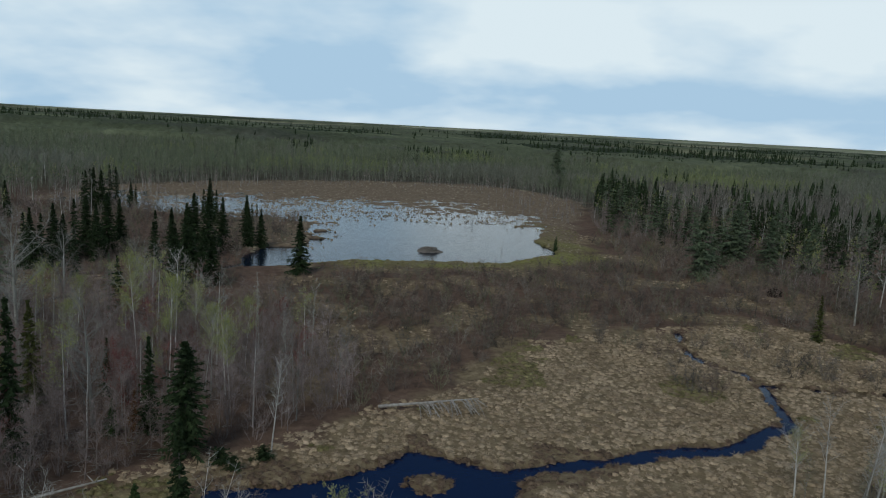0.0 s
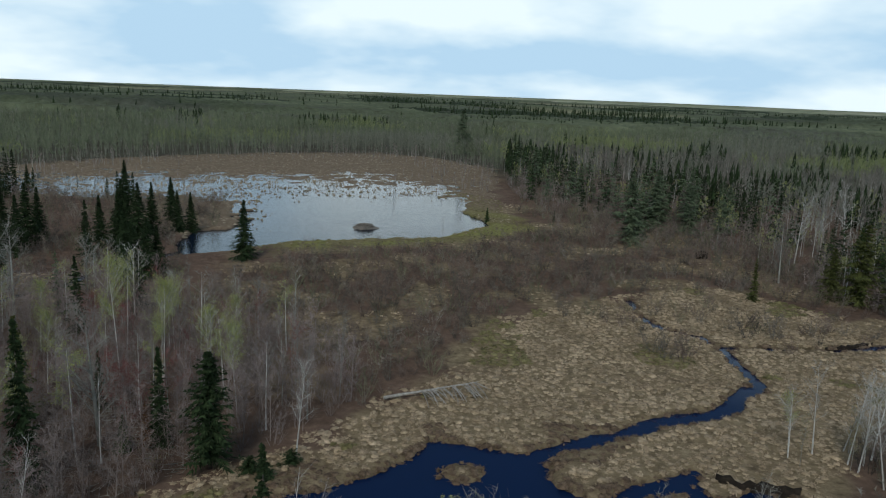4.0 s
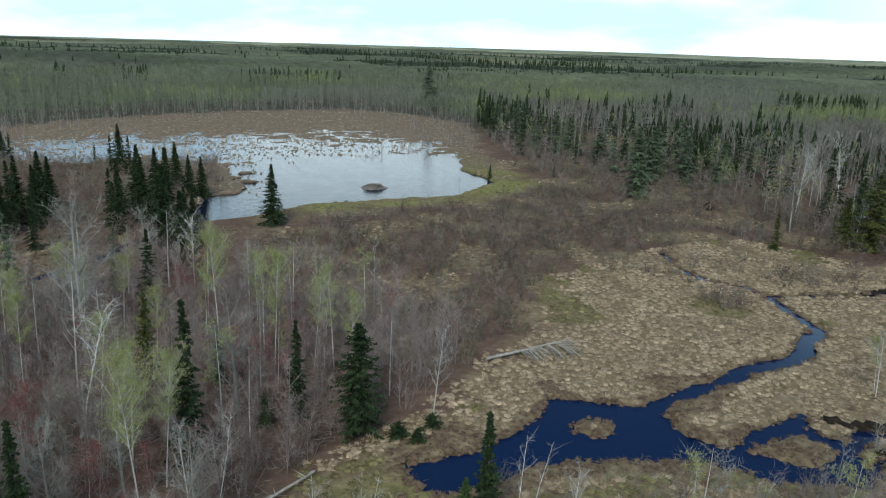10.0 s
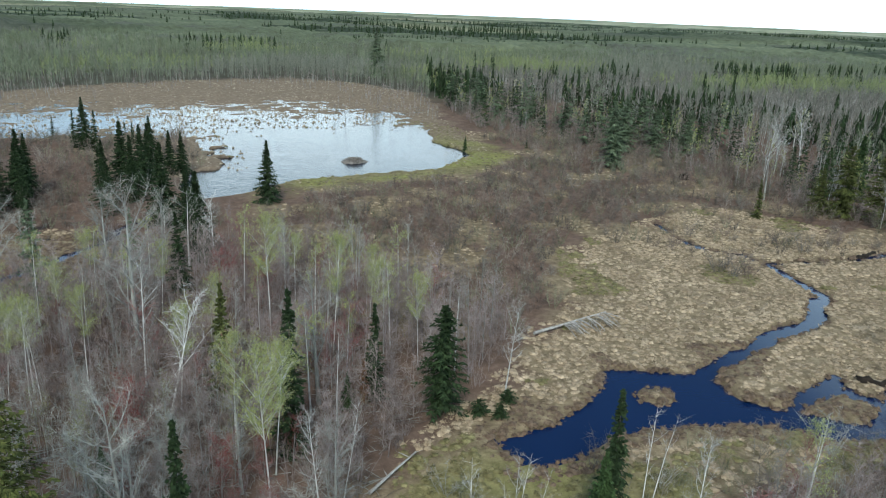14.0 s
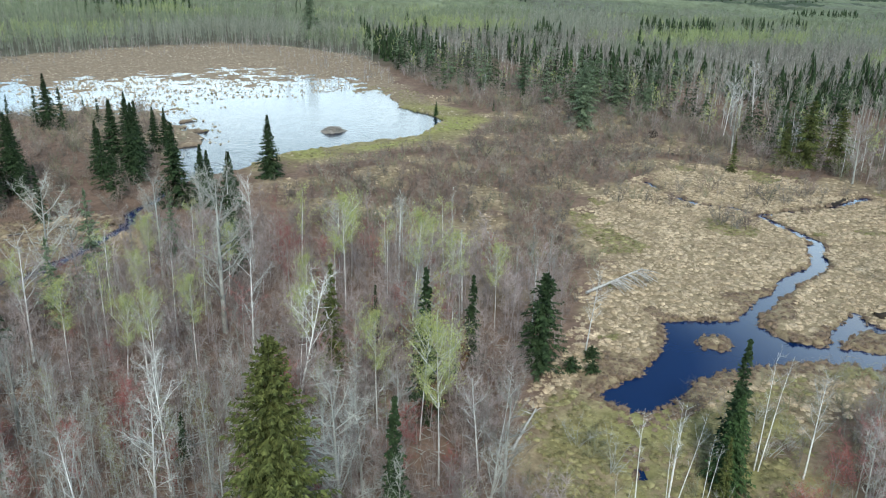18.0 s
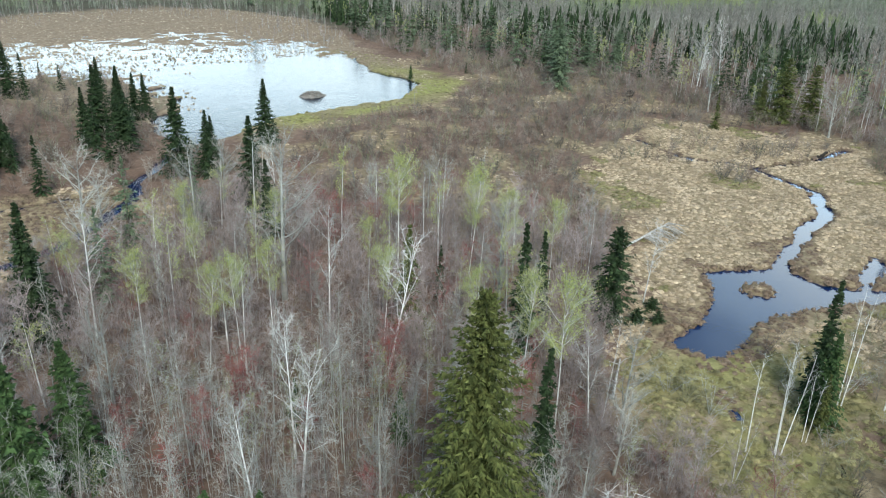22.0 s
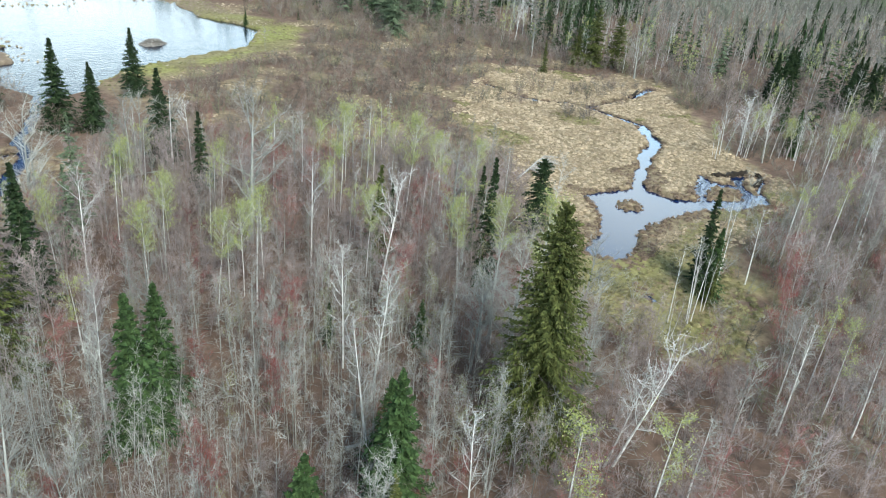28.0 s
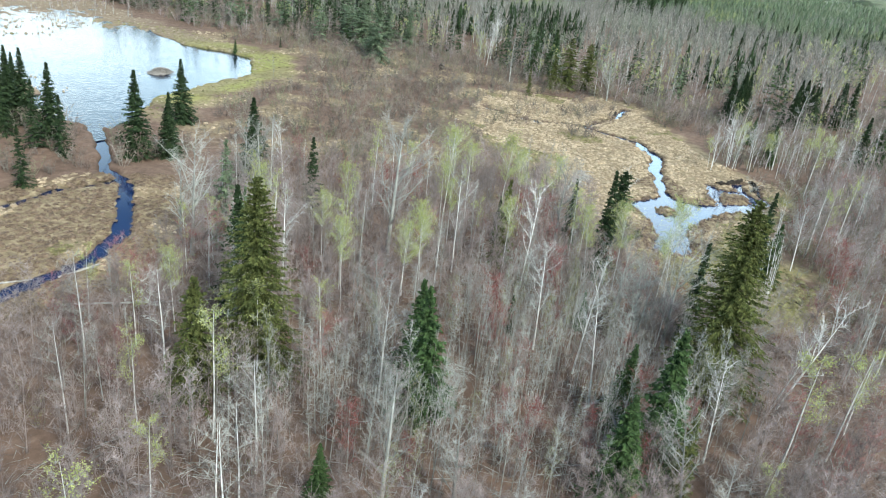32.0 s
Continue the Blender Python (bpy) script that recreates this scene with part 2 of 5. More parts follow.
SEDGE_RED = plant("red_brown_sedge", (0.22, 0.178, 0.125), (0.34, 0.28, 0.197), (0.47, 0.385, 0.275), scale=0.25, tint=0.3, broad=0.05)
DEADWOOD = plant("bleached_wood", (0.2, 0.18, 0.16), (0.36, 0.335, 0.305), (0.52, 0.495, 0.46), island=False, scale=3.0, tint=0.2)
STICK = plant("weathered_stick", (0.11, 0.092, 0.078), (0.21, 0.185, 0.16), (0.34, 0.31, 0.275), island=True, scale=3.0)
# peat, dark enough to carry the shadow under the banks as well
PEAT_SHADE = plant("peat_and_shade", (0.012, 0.009, 0.007), (0.025, 0.019, 0.014), (0.05, 0.038, 0.028), scale=2.0)


def ground_material():
    m, nt, b = material("ground_cover", 0.95, 0.1)
    n1, n2, n3 = noise_fac(nt, 0.09, 6.0), noise_fac(nt, 0.9, 6.0, 0.7), noise_fac(nt, 5.0, 4.0, 0.7)
    litter = mixed(nt, 0.5, ramp(nt, n1, ((0.3, (0.115, 0.074, 0.054)), (0.7, (0.22, 0.145, 0.106)))),
                   ramp(nt, n2, ((0.3, (0.055, 0.037, 0.027)), (0.55, (0.165, 0.11, 0.081)), (0.75, (0.29, 0.208, 0.155)))))
    sedge = ramp(nt, n2, ((0.3, (0.11, 0.08, 0.05)), (0.5, (0.24, 0.182, 0.11)), (0.74, (0.40, 0.316, 0.20))))
    green = mixed(nt, n1, ramp(nt, n2, ((0.3, (0.17, 0.155, 0.05)), (0.7, (0.34, 0.29, 0.11)))),
                  ramp(nt, n2, ((0.3, (0.15, 0.16, 0.055)), (0.7, (0.28, 0.29, 0.095)))))
    wet = ramp(nt, n2, ((0.3, (0.14, 0.10, 0.068)), (0.55, (0.24, 0.18, 0.125)), (0.75, (0.34, 0.27, 0.195))))
    floor = ramp(nt, noise_fac(nt, 0.05, 6.0, 0.7), ((0.3, (0.06, 0.055, 0.04)), (0.7, (0.12, 0.115, 0.078))))
    fields = ramp(nt, noise_fac(nt, 0.004, 5.0, 0.6), ((0.38, (0.13, 0.15, 0.09)), (0.5, (0.27, 0.28, 0.17)), (0.62, (0.38, 0.36, 0.26))))
    far = mixed(nt, attr(nt, "fields"), floor, fields)
    col = litter
    for name, c in (("marsh", sedge), ("wet", wet), ("green", green), ("far", far)):
        col = mixed(nt, attr(nt, name), col, c)
    col = mixed(nt, attr(nt, "mud"), col, (0.018, 0.013, 0.010))
    nt.links.new(col, b.inputs["Base Color"])
    bumped(nt, b, n3, 0.6, 0.15)
    return m


def water_material(name, base, bump, scale):
    m, nt, b = material(name, 0.04, 0.5)
    b.inputs["Base Color"].default_value = (*base, 1)
    b.inputs["IOR"].default_value = 1.34
    w = nt.nodes.new("ShaderNodeMath"); w.operation = "ADD"
    nt.links.new(noise_fac(nt, scale, 3.0, 0.55, (1.0, 2.2, 1.0)), w.inputs[0])
    nt.links.new(noise_fac(nt, scale * 0.13, 2.0, 0.5), w.inputs[1])
    bumped(nt, b, w.outputs[0], bump, 0.05)
    return m


def canopy_material():
    m, nt, b = material("distant_canopy", 0.95, 0.05)
    stand, tree = noise_fac(nt, 0.007, 4.0, 0.55), noise_fac(nt, 0.12, 5.0, 0.7)
    leaf = ramp(nt, stand, ((0.36, (0.115, 0.118, 0.09)), (0.48, (0.12, 0.135, 0.08)), (0.6, (0.155, 0.17, 0.105)), (0.68, (0.19, 0.21, 0.12))))
    col = mixed(nt, attr(nt, "dark"), leaf, (0.045, 0.058, 0.034))
    col = mixed(nt, attr(nt, "open"), col, (0.26, 0.25, 0.16))
    col = mixed(nt, 1.0, col, ramp(nt, tree, ((0.3, (0.62,) * 3), (0.7, (1.25,) * 3))), "MULTIPLY")
    nt.links.new(col, b.inputs["Base Color"])
    bumped(nt, b, tree, 0.8, 1.5)
    return m


GROUND = ground_material()
CANOPY = canopy_material()
# the blue base colour paints in part of the mirrored sky
WATER_NEAR = water_material("sky_tinted_creek_water", (0.006, 0.018, 0.064), 0.06, 1.6)
WATER_POND = water_material("rippled_pond_water", (0.008, 0.014, 0.03), 0.75, 1.1)


# ---- numbers on the plan ----
def vnoise(x, y, size, seed=0):
    """Smooth value noise, 0 to 1, with lumps of that size in metres."""
    x, y = np.asarray(x, float) / size, np.asarray(y, float) / size
    xi, yi = np.floor(x).astype(np.int64), np.floor(y).astype(np.int64)
    fx, fy = x - xi, y - yi
    fx, fy = fx * fx * (3 - 2 * fx), fy * fy * (3 - 2 * fy)

    def h(a, b):
        v = (a * 374761393 + b * 668265263 + seed * 974634721) & 0xFFFFFFFF
        v = ((v ^ (v >> 13)) * 1274126177) & 0xFFFFFFFF
        return ((v ^ (v >> 16)) & 0xFFFF) / 65535.0
    return (h(xi, yi) * (1 - fx) + h(xi + 1, yi) * fx) * (1 - fy) + (h(xi, yi + 1) * (1 - fx) + h(xi + 1, yi + 1) * fx) * fy


def poly_sd(x, y, pts):
    """Signed distance to a closed outline, negative inside."""
    x, y = np.asarray(x, float), np.asarray(y, float)
    d, inside = np.full(x.shape, 1e9), np.zeros(x.shape, bool)
    for (ax, ay), (bx, by) in zip(pts, pts[1:] + pts[:1]):
        ex, ey, wx, wy = bx - ax, by - ay, x - ax, y - ay
        k = np.clip((wx * ex + wy * ey) / (ex * ex + ey * ey), 0, 1)
        d = np.minimum(d, (wx - ex * k) ** 2 + (wy - ey * k) ** 2)
        inside ^= ((ay > y) != (by > y)) & (x < ex * (y - ay) / (ey if ey else 1e-9) + ax)
    return np.where(inside, -1, 1) * np.sqrt(d)


def run_sd(x, y, pts):
    """Signed distance to a winding channel of points (x, y, half width)."""
    x, y = np.asarray(x, float), np.asarray(y, float)
    d = np.full(x.shape, 1e9)
    for (ax, ay, ar), (bx, by, br) in zip(pts, pts[1:]):
        ex, ey, wx, wy = bx - ax, by - ay, x - ax, y - ay
        k = np.clip((wx * ex + wy * ey) / (ex * ex + ey * ey + 1e-9), 0, 1)
        d = np.minimum(d, np.hypot(wx - ex * k, wy - ey * k) - (ar + (br - ar) * k))
    return d


def step(v, lo, hi):
    k = np.clip((v - lo) / (hi - lo), 0, 1)
    return k * k * (3 - 2 * k)


BASIN = [(-17, 53), (-14, 52.4), (-11, 53), (-6.2, 55.4), (-3.3, 57.6), (-1.2, 60.6), (2, 59.4), (6.2, 57.6), (9, 58.4), (10, 57),
         (7.8, 55.3), (7.4, 52), (9.5, 49.5), (10.8, 46.5), (10.5, 44), (8, 46.8), (3.5, 48.8), (-1, 49.8), (-6.8, 50.2), (-10, 48.6), (-14.8, 47.8), (-16.7, 50.4)]
CREEK = [(8, 57.4, 1.0), (16.5, 60.4, 0.75), (23, 62.7, 1.0), (29.3, 63.8, 1.1), (33, 67.2, 0.9), (37.8, 70.6, 0.75), (38.4, 75, 0.5), (39.8, 82.6, 0.4),
         (39.3, 86.9, 0.3), (35.6, 91, 0.28), (35.2, 96.8, 0.25), (37, 104.3, 0.25)]
SIDE = [(9.5, 47.5, 1.8), (14, 44.3, 1.5), (17.3, 44, 1.2), (20, 47, 0.7), (23.2, 48.6, 0.9), (26.6, 47.4, 0.4), (26, 45.6, 0.3), (21, 44.6, 0.4), (16, 42.3, 0.5)]
LOOP = [(10.5, 48.8, 0.6), (13, 50, 0.8), (17.5, 51.2, 0.9), (19.6, 52.6, 0.6)]
LOOP_B = [(18, 51, 0.6), (19.6, 48, 0.6)]
DITCH = [(39.9, 82.8, 0.22), (47.6, 81.6, 0.25), (53.5, 80.4, 0.3), (59.8, 81.2, 0.5), (66, 81.6, 0.4)]
CUT = [(-20.4, 43.4, 0.3), (-21.3, 41.6, 0.35)]
POND = [(-34, 135), (-27, 137), (-17.5, 145.6), (-10, 148), (3, 150.2), (15.6, 152.6), (21.7, 158.4), (29.8, 166.2), (30, 174.5), (27.8, 181), (27.2, 187), (29.8, 196),
        (32.5, 206), (29, 214), (21, 225), (8, 233), (-12, 234), (-31, 238), (-34, 222), (-31, 203), (-31, 188), (-30, 176), (-27, 166), (-29, 160), (-36, 158), (-37, 146)]
STREAM = [(-35, 138, 0.9), (-39.2, 130.5, 0.7), (-43.2, 124.5, 0.6), (-46.8, 120, 0.7), (-47.4, 115, 0.75), (-52.6, 108.2, 0.9), (-58.8, 101, 0.9), (-66, 97.6, 0.8), (-74, 97, 0.9), (-86, 99, 0.8)]
STREAM_B = [(-48.3, 115, 0.3), (-56, 117, 0.3), (-64, 116, 0.3)]
MARSH = [(-30, 44), (-25, 52), (-19, 57), (-13, 61), (-6, 68), (2, 75), (6, 83), (11, 93), (23, 101), (40, 108), (52, 114), (60, 107), (65, 95), (69, 82), (50, 65),
         (36, 54), (30, 47), (27, 41), (14, 39), (-4, 40), (-14, 33), (-26, 30), (-31, 36)]
L_MEADOW = [(-88, 104), (-80, 118), (-62, 122), (-50, 120), (-42, 112), (-48, 103), (-56, 96), (-66, 91), (-84, 92)]
WETLAND = [(-118, 215), (-112, 262), (-103, 285), (-72, 317), (-30, 346), (22, 362), (45, 341), (63, 297), (53, 250), (44, 222), (42, 196), (36, 172), (30, 158), (0, 146), (-30, 140), (-46, 160), (-62, 195), (-90, 205)]
R_FOREST = [(66, 300), (55, 250), (47, 205), (57, 188), (61, 165), (66, 148), (70, 131), (70, 118), (74, 95), (70, 78), (55, 63), (37, 54), (31, 48), (36, 41.5), (44, 33), (50, 10), (3000, -200), (3000, 600), (300, 700), (100, 420)]
N_FOREST = [(-125, 10), (-118, 88), (-84, 90), (-66, 90), (-55, 94), (-46, 103), (-38, 106), (-22, 96), (-8, 80), (-7, 69), (-14, 61), (-20, 57), (-26, 52), (-31, 44), (-31, 34), (-26, 29), (-13, 31), (-4, 38), (14, 37), (28, 39), (38, 34), (46, 8), (-40, 4)]
SEDGE_EDGE = 0.45


def near_water(x, y):
    d = np.minimum.reduce([poly_sd(x, y, BASIN)] + [run_sd(x, y, c) for c in (CREEK, SIDE, LOOP, LOOP_B, DITCH, CUT)])
    for cx, cy, rx, ry in ((0.5, 54.8, 1.9, 1.7), (15.0, 47.4, 2.4, 2.3)):     # two sedge islands
        d = np.maximum(d, (1 - np.hypot((x - cx) / rx, (y - cy) / ry)) * min(rx, ry))
    return d + (vnoise(x, y, 1.7, 3) - 0.5) * SEDGE_EDGE * 1.6


def pond_water(x, y):
    d = poly_sd(x, y, POND) + (vnoise(x, y, 5, 4) - 0.5) * 1.2 + (vnoise(x, y, 1.6, 5) - 0.5) * 0.9
    islet = (0.6 * vnoise(x, y, 3.2, 6) + 0.4 * vnoise(x, y, 1.5, 9) - 0.60 - 0.5 * (1 - step(y, 154, 164) * step(-x, 14, 30))) * 12
    islet = np.maximum(islet, (vnoise(x, y, 3.2, 7) - 0.58 - 0.5 * (1 - step(y, 196, 226))) * 12)
    return np.maximum(d, islet)


def stream_water(x, y):
    return np.minimum(run_sd(x, y, STREAM), run_sd(x, y, STREAM_B)) + (vnoise(x, y, 1.5, 8) - 0.5) * 0.7


POND_Z, STREAM_Z = 0.30, 0.15


def ground_z(x, y):
    """Height of the ground: low marsh and beds, slightly higher woods, a faint rise towards the horizon."""
    x, y = np.asarray(x, float), np.asarray(y, float)
    h = 0.30 + (vnoise(x, y, 9, 11) - 0.5) * 0.3 + (vnoise(x, y, 1.4, 12) - 0.5) * 0.22
    h = h + 0.45 * step(y, 122, 133) + 0.2 * step(-x, 34, 44)
    h = h + 0.5 * step(-poly_sd(x, y, N_FOREST), 1, 14) + 1.6 * step(-poly_sd(x, y, R_FOREST), 0, 60)
    d = np.hypot(x, y)
    h = h + (3 + 17 * step(x / np.maximum(d, 1), -0.45, 0.45)) * step(d, 2600, 4800) + (vnoise(x, y, 420, 13) - 0.5) * 7 * step(d, 700, 1500)
    wetland = step(-poly_sd(x, y, WETLAND), 0, 8)
    patchy = POND_Z - 0.03 + (vnoise(x, y, 9, 14) - 0.5) * 0.30 + (vnoise(x, y, 2.2, 15) - 0.45) * 0.55 - 0.20 * step(-y, -262, -230)
    patchy = patchy + 0.5 * step(y + 0.2 * np.abs(x + 15), 258, 312) + 0.35 * step(x, 20, 45)
    h = h * (1 - wetland) + patchy * wetland * step(y, 175, 215) + (1 - step(y, 175, 215)) * wetland * (h + 0.15)
    for d, level in ((near_water(x, y), 0.0), (pond_water(x, y), POND_Z), (stream_water(x, y), STREAM_Z)):
        bank = step(d, -0.5, 0.45)
        h = np.where(d < 0.45, (level - 0.7) * (1 - bank) + np.maximum(h, level + 0.12) * bank, h)
    return h


# ---- mesh helpers ----
class Shape:
    """Triangles with a material number each and a shade for each plant."""

    def __init__(self):
        self.v, self.f, self.m = [], [], []

    def tri(self, a, b, c, mat=0):
        k = len(self.v)
        self.v += [a, b, c]
        self.f.append((k, k + 1, k + 2))
        self.m.append(mat)

    def tube(self, pts, radii, sides, mat=0):
        """A tapered round limb along pts; it ends in a point where the last radius is 0."""
        rings = []
        for i, (p, r) in enumerate(zip(pts, radii)):
            q = Vector(pts[min(i + 1, len(pts) - 1)]) - Vector(pts[max(i - 1, 0)])
            q.normalize()
            s = q.cross(Vector((0.31, 0.87, 0.11)))
            s.normalize()
            u = q.cross(s)
            k = len(self.v)
            if r <= 0:
                self.v.append(tuple(p))
                rings.append([k])
                continue
            for j in range(sides):
                w = 2 * math.pi * j / sides
                self.v.append(tuple(Vector(p) + s * (r * math.cos(w)) + u * (r * math.sin(w))))
            rings.append(list(range(k, k + sides)))
        for one, two in zip(rings, rings[1:]):
            for j in range(sides):
                a, b = one[j], one[(j + 1) % sides]
                if len(two) == 1:
                    self.f.append((a, b, two[0])); self.m.append(mat)
                else:
                    c, d = two[(j + 1) % sides], two[j]
                    self.f += [(a, b, c), (a, c, d)]; self.m += [mat, mat]

    def arrays(self):
        return np.array(self.v, np.float32), np.array(self.f, np.int32), np.array(self.m, np.int32)


def mesh_of(name, v, f, mats, index=None, tint=None, smooth=False):
    me = bpy.data.meshes.new(name)
    n, k = len(v), len(f)
    me.vertices.add(n)
    me.vertices.foreach_set("co", np.ascontiguousarray(v, np.float32).ravel())
    me.loops.add(k * 3)
    me.loops.foreach_set("vertex_index", np.ascontiguousarray(f, np.int32).ravel())
    me.polygons.add(k)
    me.polygons.foreach_set("loop_start", np.arange(0, k * 3, 3, dtype=np.int32))
    for m in mats:
        me.materials.append(m)
    if index is not None:
        me.polygons.foreach_set("material_index", np.ascontiguousarray(index, np.int32))
    if smooth:
        me.polygons.foreach_set("use_smooth", np.ones(k, bool))
    if tint is not None:
        me.attributes.new("tint", "FLOAT", "POINT").data.foreach_set("value", np.ascontiguousarray(tint, np.float32))
    me.update(calc_edges=True)
    return me


def from_shape(name, s, mats, smooth=False):
    v, f, m = s.arrays()
    return mesh_of(name, v, f, mats, m, np.zeros(len(v), np.float32), smooth)


def part(name, mesh, parent, label=""):
    ob = new(name, mesh)
    ob.parent = parent
    return tagged(ob, label) if label else ob


def crowd(name, shapes, spots, mats, label, category, seed=0):
    """Many plants joined in one mesh. shapes: templates; spots: rows of x, y, z, size, turn, template."""
    rng = np.random.default_rng(seed)
    vs, fs, ms, ts, base = [], [], [], [], 0
    arr = [s.arrays() for s in shapes]
    spots = np.asarray(spots, float)
    for i, (v, f, m) in enumerate(arr):
        rows = spots[spots[:, 5].astype(int) == i]
        if not len(rows):
            continue
        c, s = np.cos(rows[:, 4])[:, None], np.sin(rows[:, 4])[:, None]
        k = rows[:, 3][:, None]
        wide = k * rng.uniform(0.85, 1.2, k.shape)
        x = (v[None, :, 0] * c - v[None, :, 1] * s) * wide + rows[:, 0][:, None]
        y = (v[None, :, 0] * s + v[None, :, 1] * c) * wide + rows[:, 1][:, None]
        z = v[None, :, 2] * k + rows[:, 2][:, None]
        vs.append(np.stack([x, y, z], 2).reshape(-1, 3))
        fs.append((f[None] + (np.arange(len(rows)) * len(v))[:, None, None]).reshape(-1, 3) + base)
        ms.append(np.tile(m, len(rows)))
        ts.append(np.repeat(rng.random(len(rows)), len(v)))
        base += len(rows) * len(v)
    ob = new(name, mesh_of(name, np.concatenate(vs), np.concatenate(fs), mats, np.concatenate(ms), np.concatenate(ts)))
    return tagged(ob, label, category, kind="stuff")


def scatter(x0, x1, y0, y1, space, weight, seed):
    """Spots on a jittered grid, kept with the chance that weight(x, y) gives."""
    rng = np.random.default_rng(seed)
    x, y = np.meshgrid(np.arange(x0, x1, space), np.arange(y0, y1, space))
    x = x.ravel() + rng.uniform(-0.48, 0.48, x.size) * space
    y = y.ravel() + rng.uniform(-0.48, 0.48, y.size) * space
    keep = rng.random(x.size) < weight(x, y)
    return x[keep], y[keep]


def spots_at(x, y, lo, hi, kinds, seed, sink=0.05, chance=None):
    rng = np.random.default_rng(seed)
    n = len(x)
    kind = rng.choice(kinds, n, p=chance)
    return np.stack([x, y, ground_z(x, y) - sink, rng.uniform(lo, hi, n), rng.uniform(0, 6.283, n), kind], 1)


# ---- ground and water ----
def axis(fine0, fine1, size, end0, end1, grow=1.16):
    mid = np.arange(fine0, fine1 + size, size)
    low, high, k = [], [], size
    p = fine0
    while p > end0:
        k = min(k * grow, 260)
        p -= k
        low.append(p)
    p, k = mid[-1], size
    while p < end1:
        k = min(k * grow, 260)
        p += k
        high.append(p)
    return np.concatenate([low[::-1], mid, high])


def build_ground():
    xs = axis(-100, 72, 0.85, -4900, 4900)
    ys = np.concatenate([axis(28, 150, 0.75, -900, 149)[:-1], np.arange(151, 300, 1.15), axis(300, 310, 2.5, 299, 4900)])
    ys = np.unique(np.round(ys, 3))
    x, y = np.meshgrid(xs, ys)
    x, y = x.ravel(), y.ravel()
    z = ground_z(x, y)
    w, h = len(xs), len(ys)
    i = (np.arange(h - 1)[:, None] * w + np.arange(w - 1)[None]).ravel()
    f = np.concatenate([np.stack([i, i + 1, i + w + 1], 1), np.stack([i, i + w + 1, i + w], 1)])
    me = mesh_of("ground", np.stack([x, y, z], 1), f, [GROUND], smooth=True)
    edge = (vnoise(x, y, 5, 21) - 0.5) * 7
    near, pond = near_water(x, y), pond_water(x, y)
    stream = stream_water(x, y)
    marsh = np.maximum(step(-poly_sd(x, y, MARSH) + edge, -1, 2), step(-poly_sd(x, y, L_MEADOW) + edge * 0.4, -1, 2))
    thicket = step(x, -30, -22) * step(-x, -80, -70) * step(y, 66, 76) * step(-y, -205, -185) * step(vnoise(x, y, 6, 24) + 0.3 * vnoise(x, y, 2, 23), 0.62, 0.9)
    marsh = np.maximum(marsh, 0.9 * thicket)
    wet = step(-poly_sd(x, y, WETLAND) + edge, -2, 4)
    belt = step(-poly_sd(x, y, POND) + edge, -11, -5) * step(x, -22, -12) * step(-y, -205, -170) * (0.45 + 0.55 * step(vnoise(x, y, 6, 28), 0.35, 0.6))
    south = step(-poly_sd(x, y, MARSH) + edge, 0, 3) * np.maximum(step(-y, -47, -41), step(-y, -53, -47) * step(-x, 8, 14))
    green = np.maximum(belt, south * 0.75 * step(vnoise(x, y, 3.5, 25) + 0.4 * vnoise(x, y, 1.2, 26), 0.45, 0.85))
    mud = np.maximum.reduce([step(-d, -0.15, 0.1) for d in (near, pond, stream)])
    far = step(np.hypot(x, y), 240, 310) * (1 - wet)
    for name, value in (("marsh", marsh), ("wet", wet), ("green", green), ("mud", mud), ("far", far), ("fields", step(np.hypot(x, y), 2200, 2900))):
        me.attributes.new(name, "FLOAT", "POINT").data.foreach_set("value", value.astype(np.float32))
    tagged(new("ground", me), "brown leaf litter and tan sedge ground reaching the horizon", "ground", kind="structure")


def water_sheet(name, x0, x1, y0, y1, z, mat, label):
    v = np.array([(x0, y0, z), (x1, y0, z), (x1, y1, z), (x0, y1, z)], float)
    tagged(new(name, mesh_of(name, v, np.array([(0, 1, 2), (0, 2, 3)]), [mat])), label, "water", kind="structure")


build_ground()
water_sheet("creek_water", -32, 74, 33.5, 110, 0.0, WATER_NEAR, "dark still water of a marsh creek, sky blue put into its colour")
water_sheet("stream_water", -98, -38, 93, 131, STREAM_Z, WATER_NEAR, "dark narrow stream through sedge")
water_sheet("pond_water", -125, 72, 131, 345, POND_Z, WATER_POND, "pale rippled beaver pond mirroring clouds")


# ---- plants ----
def bent(p, way, length, parts, rise, rng, wander=0.12):
    """Points of a limb that starts at p and turns upwards (rise above 0) or droops."""
    pts, d = [Vector(p)], Vector(way).normalized()
    for _ in range(parts):
        d = (d + Vector((rng.gauss(0, wander), rng.gauss(0, wander), rise + rng.gauss(0, wander)))).normalized()
        pts.append(pts[-1] + d * (length / parts))
    return pts


def stem(height, radius, rng, lean=0.03, parts=6, wobble=0.012):
    d = Vector((rng.gauss(0, lean), rng.gauss(0, lean), 1))
    pts = [Vector((0, 0, -0.2))]
    for i in range(parts):
        d = d + Vector((rng.gauss(0, wobble), rng.gauss(0, wobble), 0))
        pts.append(pts[-1] + d.normalized() * (height / parts))
    radii = [radius * (1 - 0.93 * (i / parts) ** 0.9) for i in range(parts + 1)]
    return pts, radii


def along(pts, k):
    k = min(max(k, 0), 0.9999) * (len(pts) - 1)
    i = int(k)
    return pts[i].lerp(pts[i + 1], k - i)


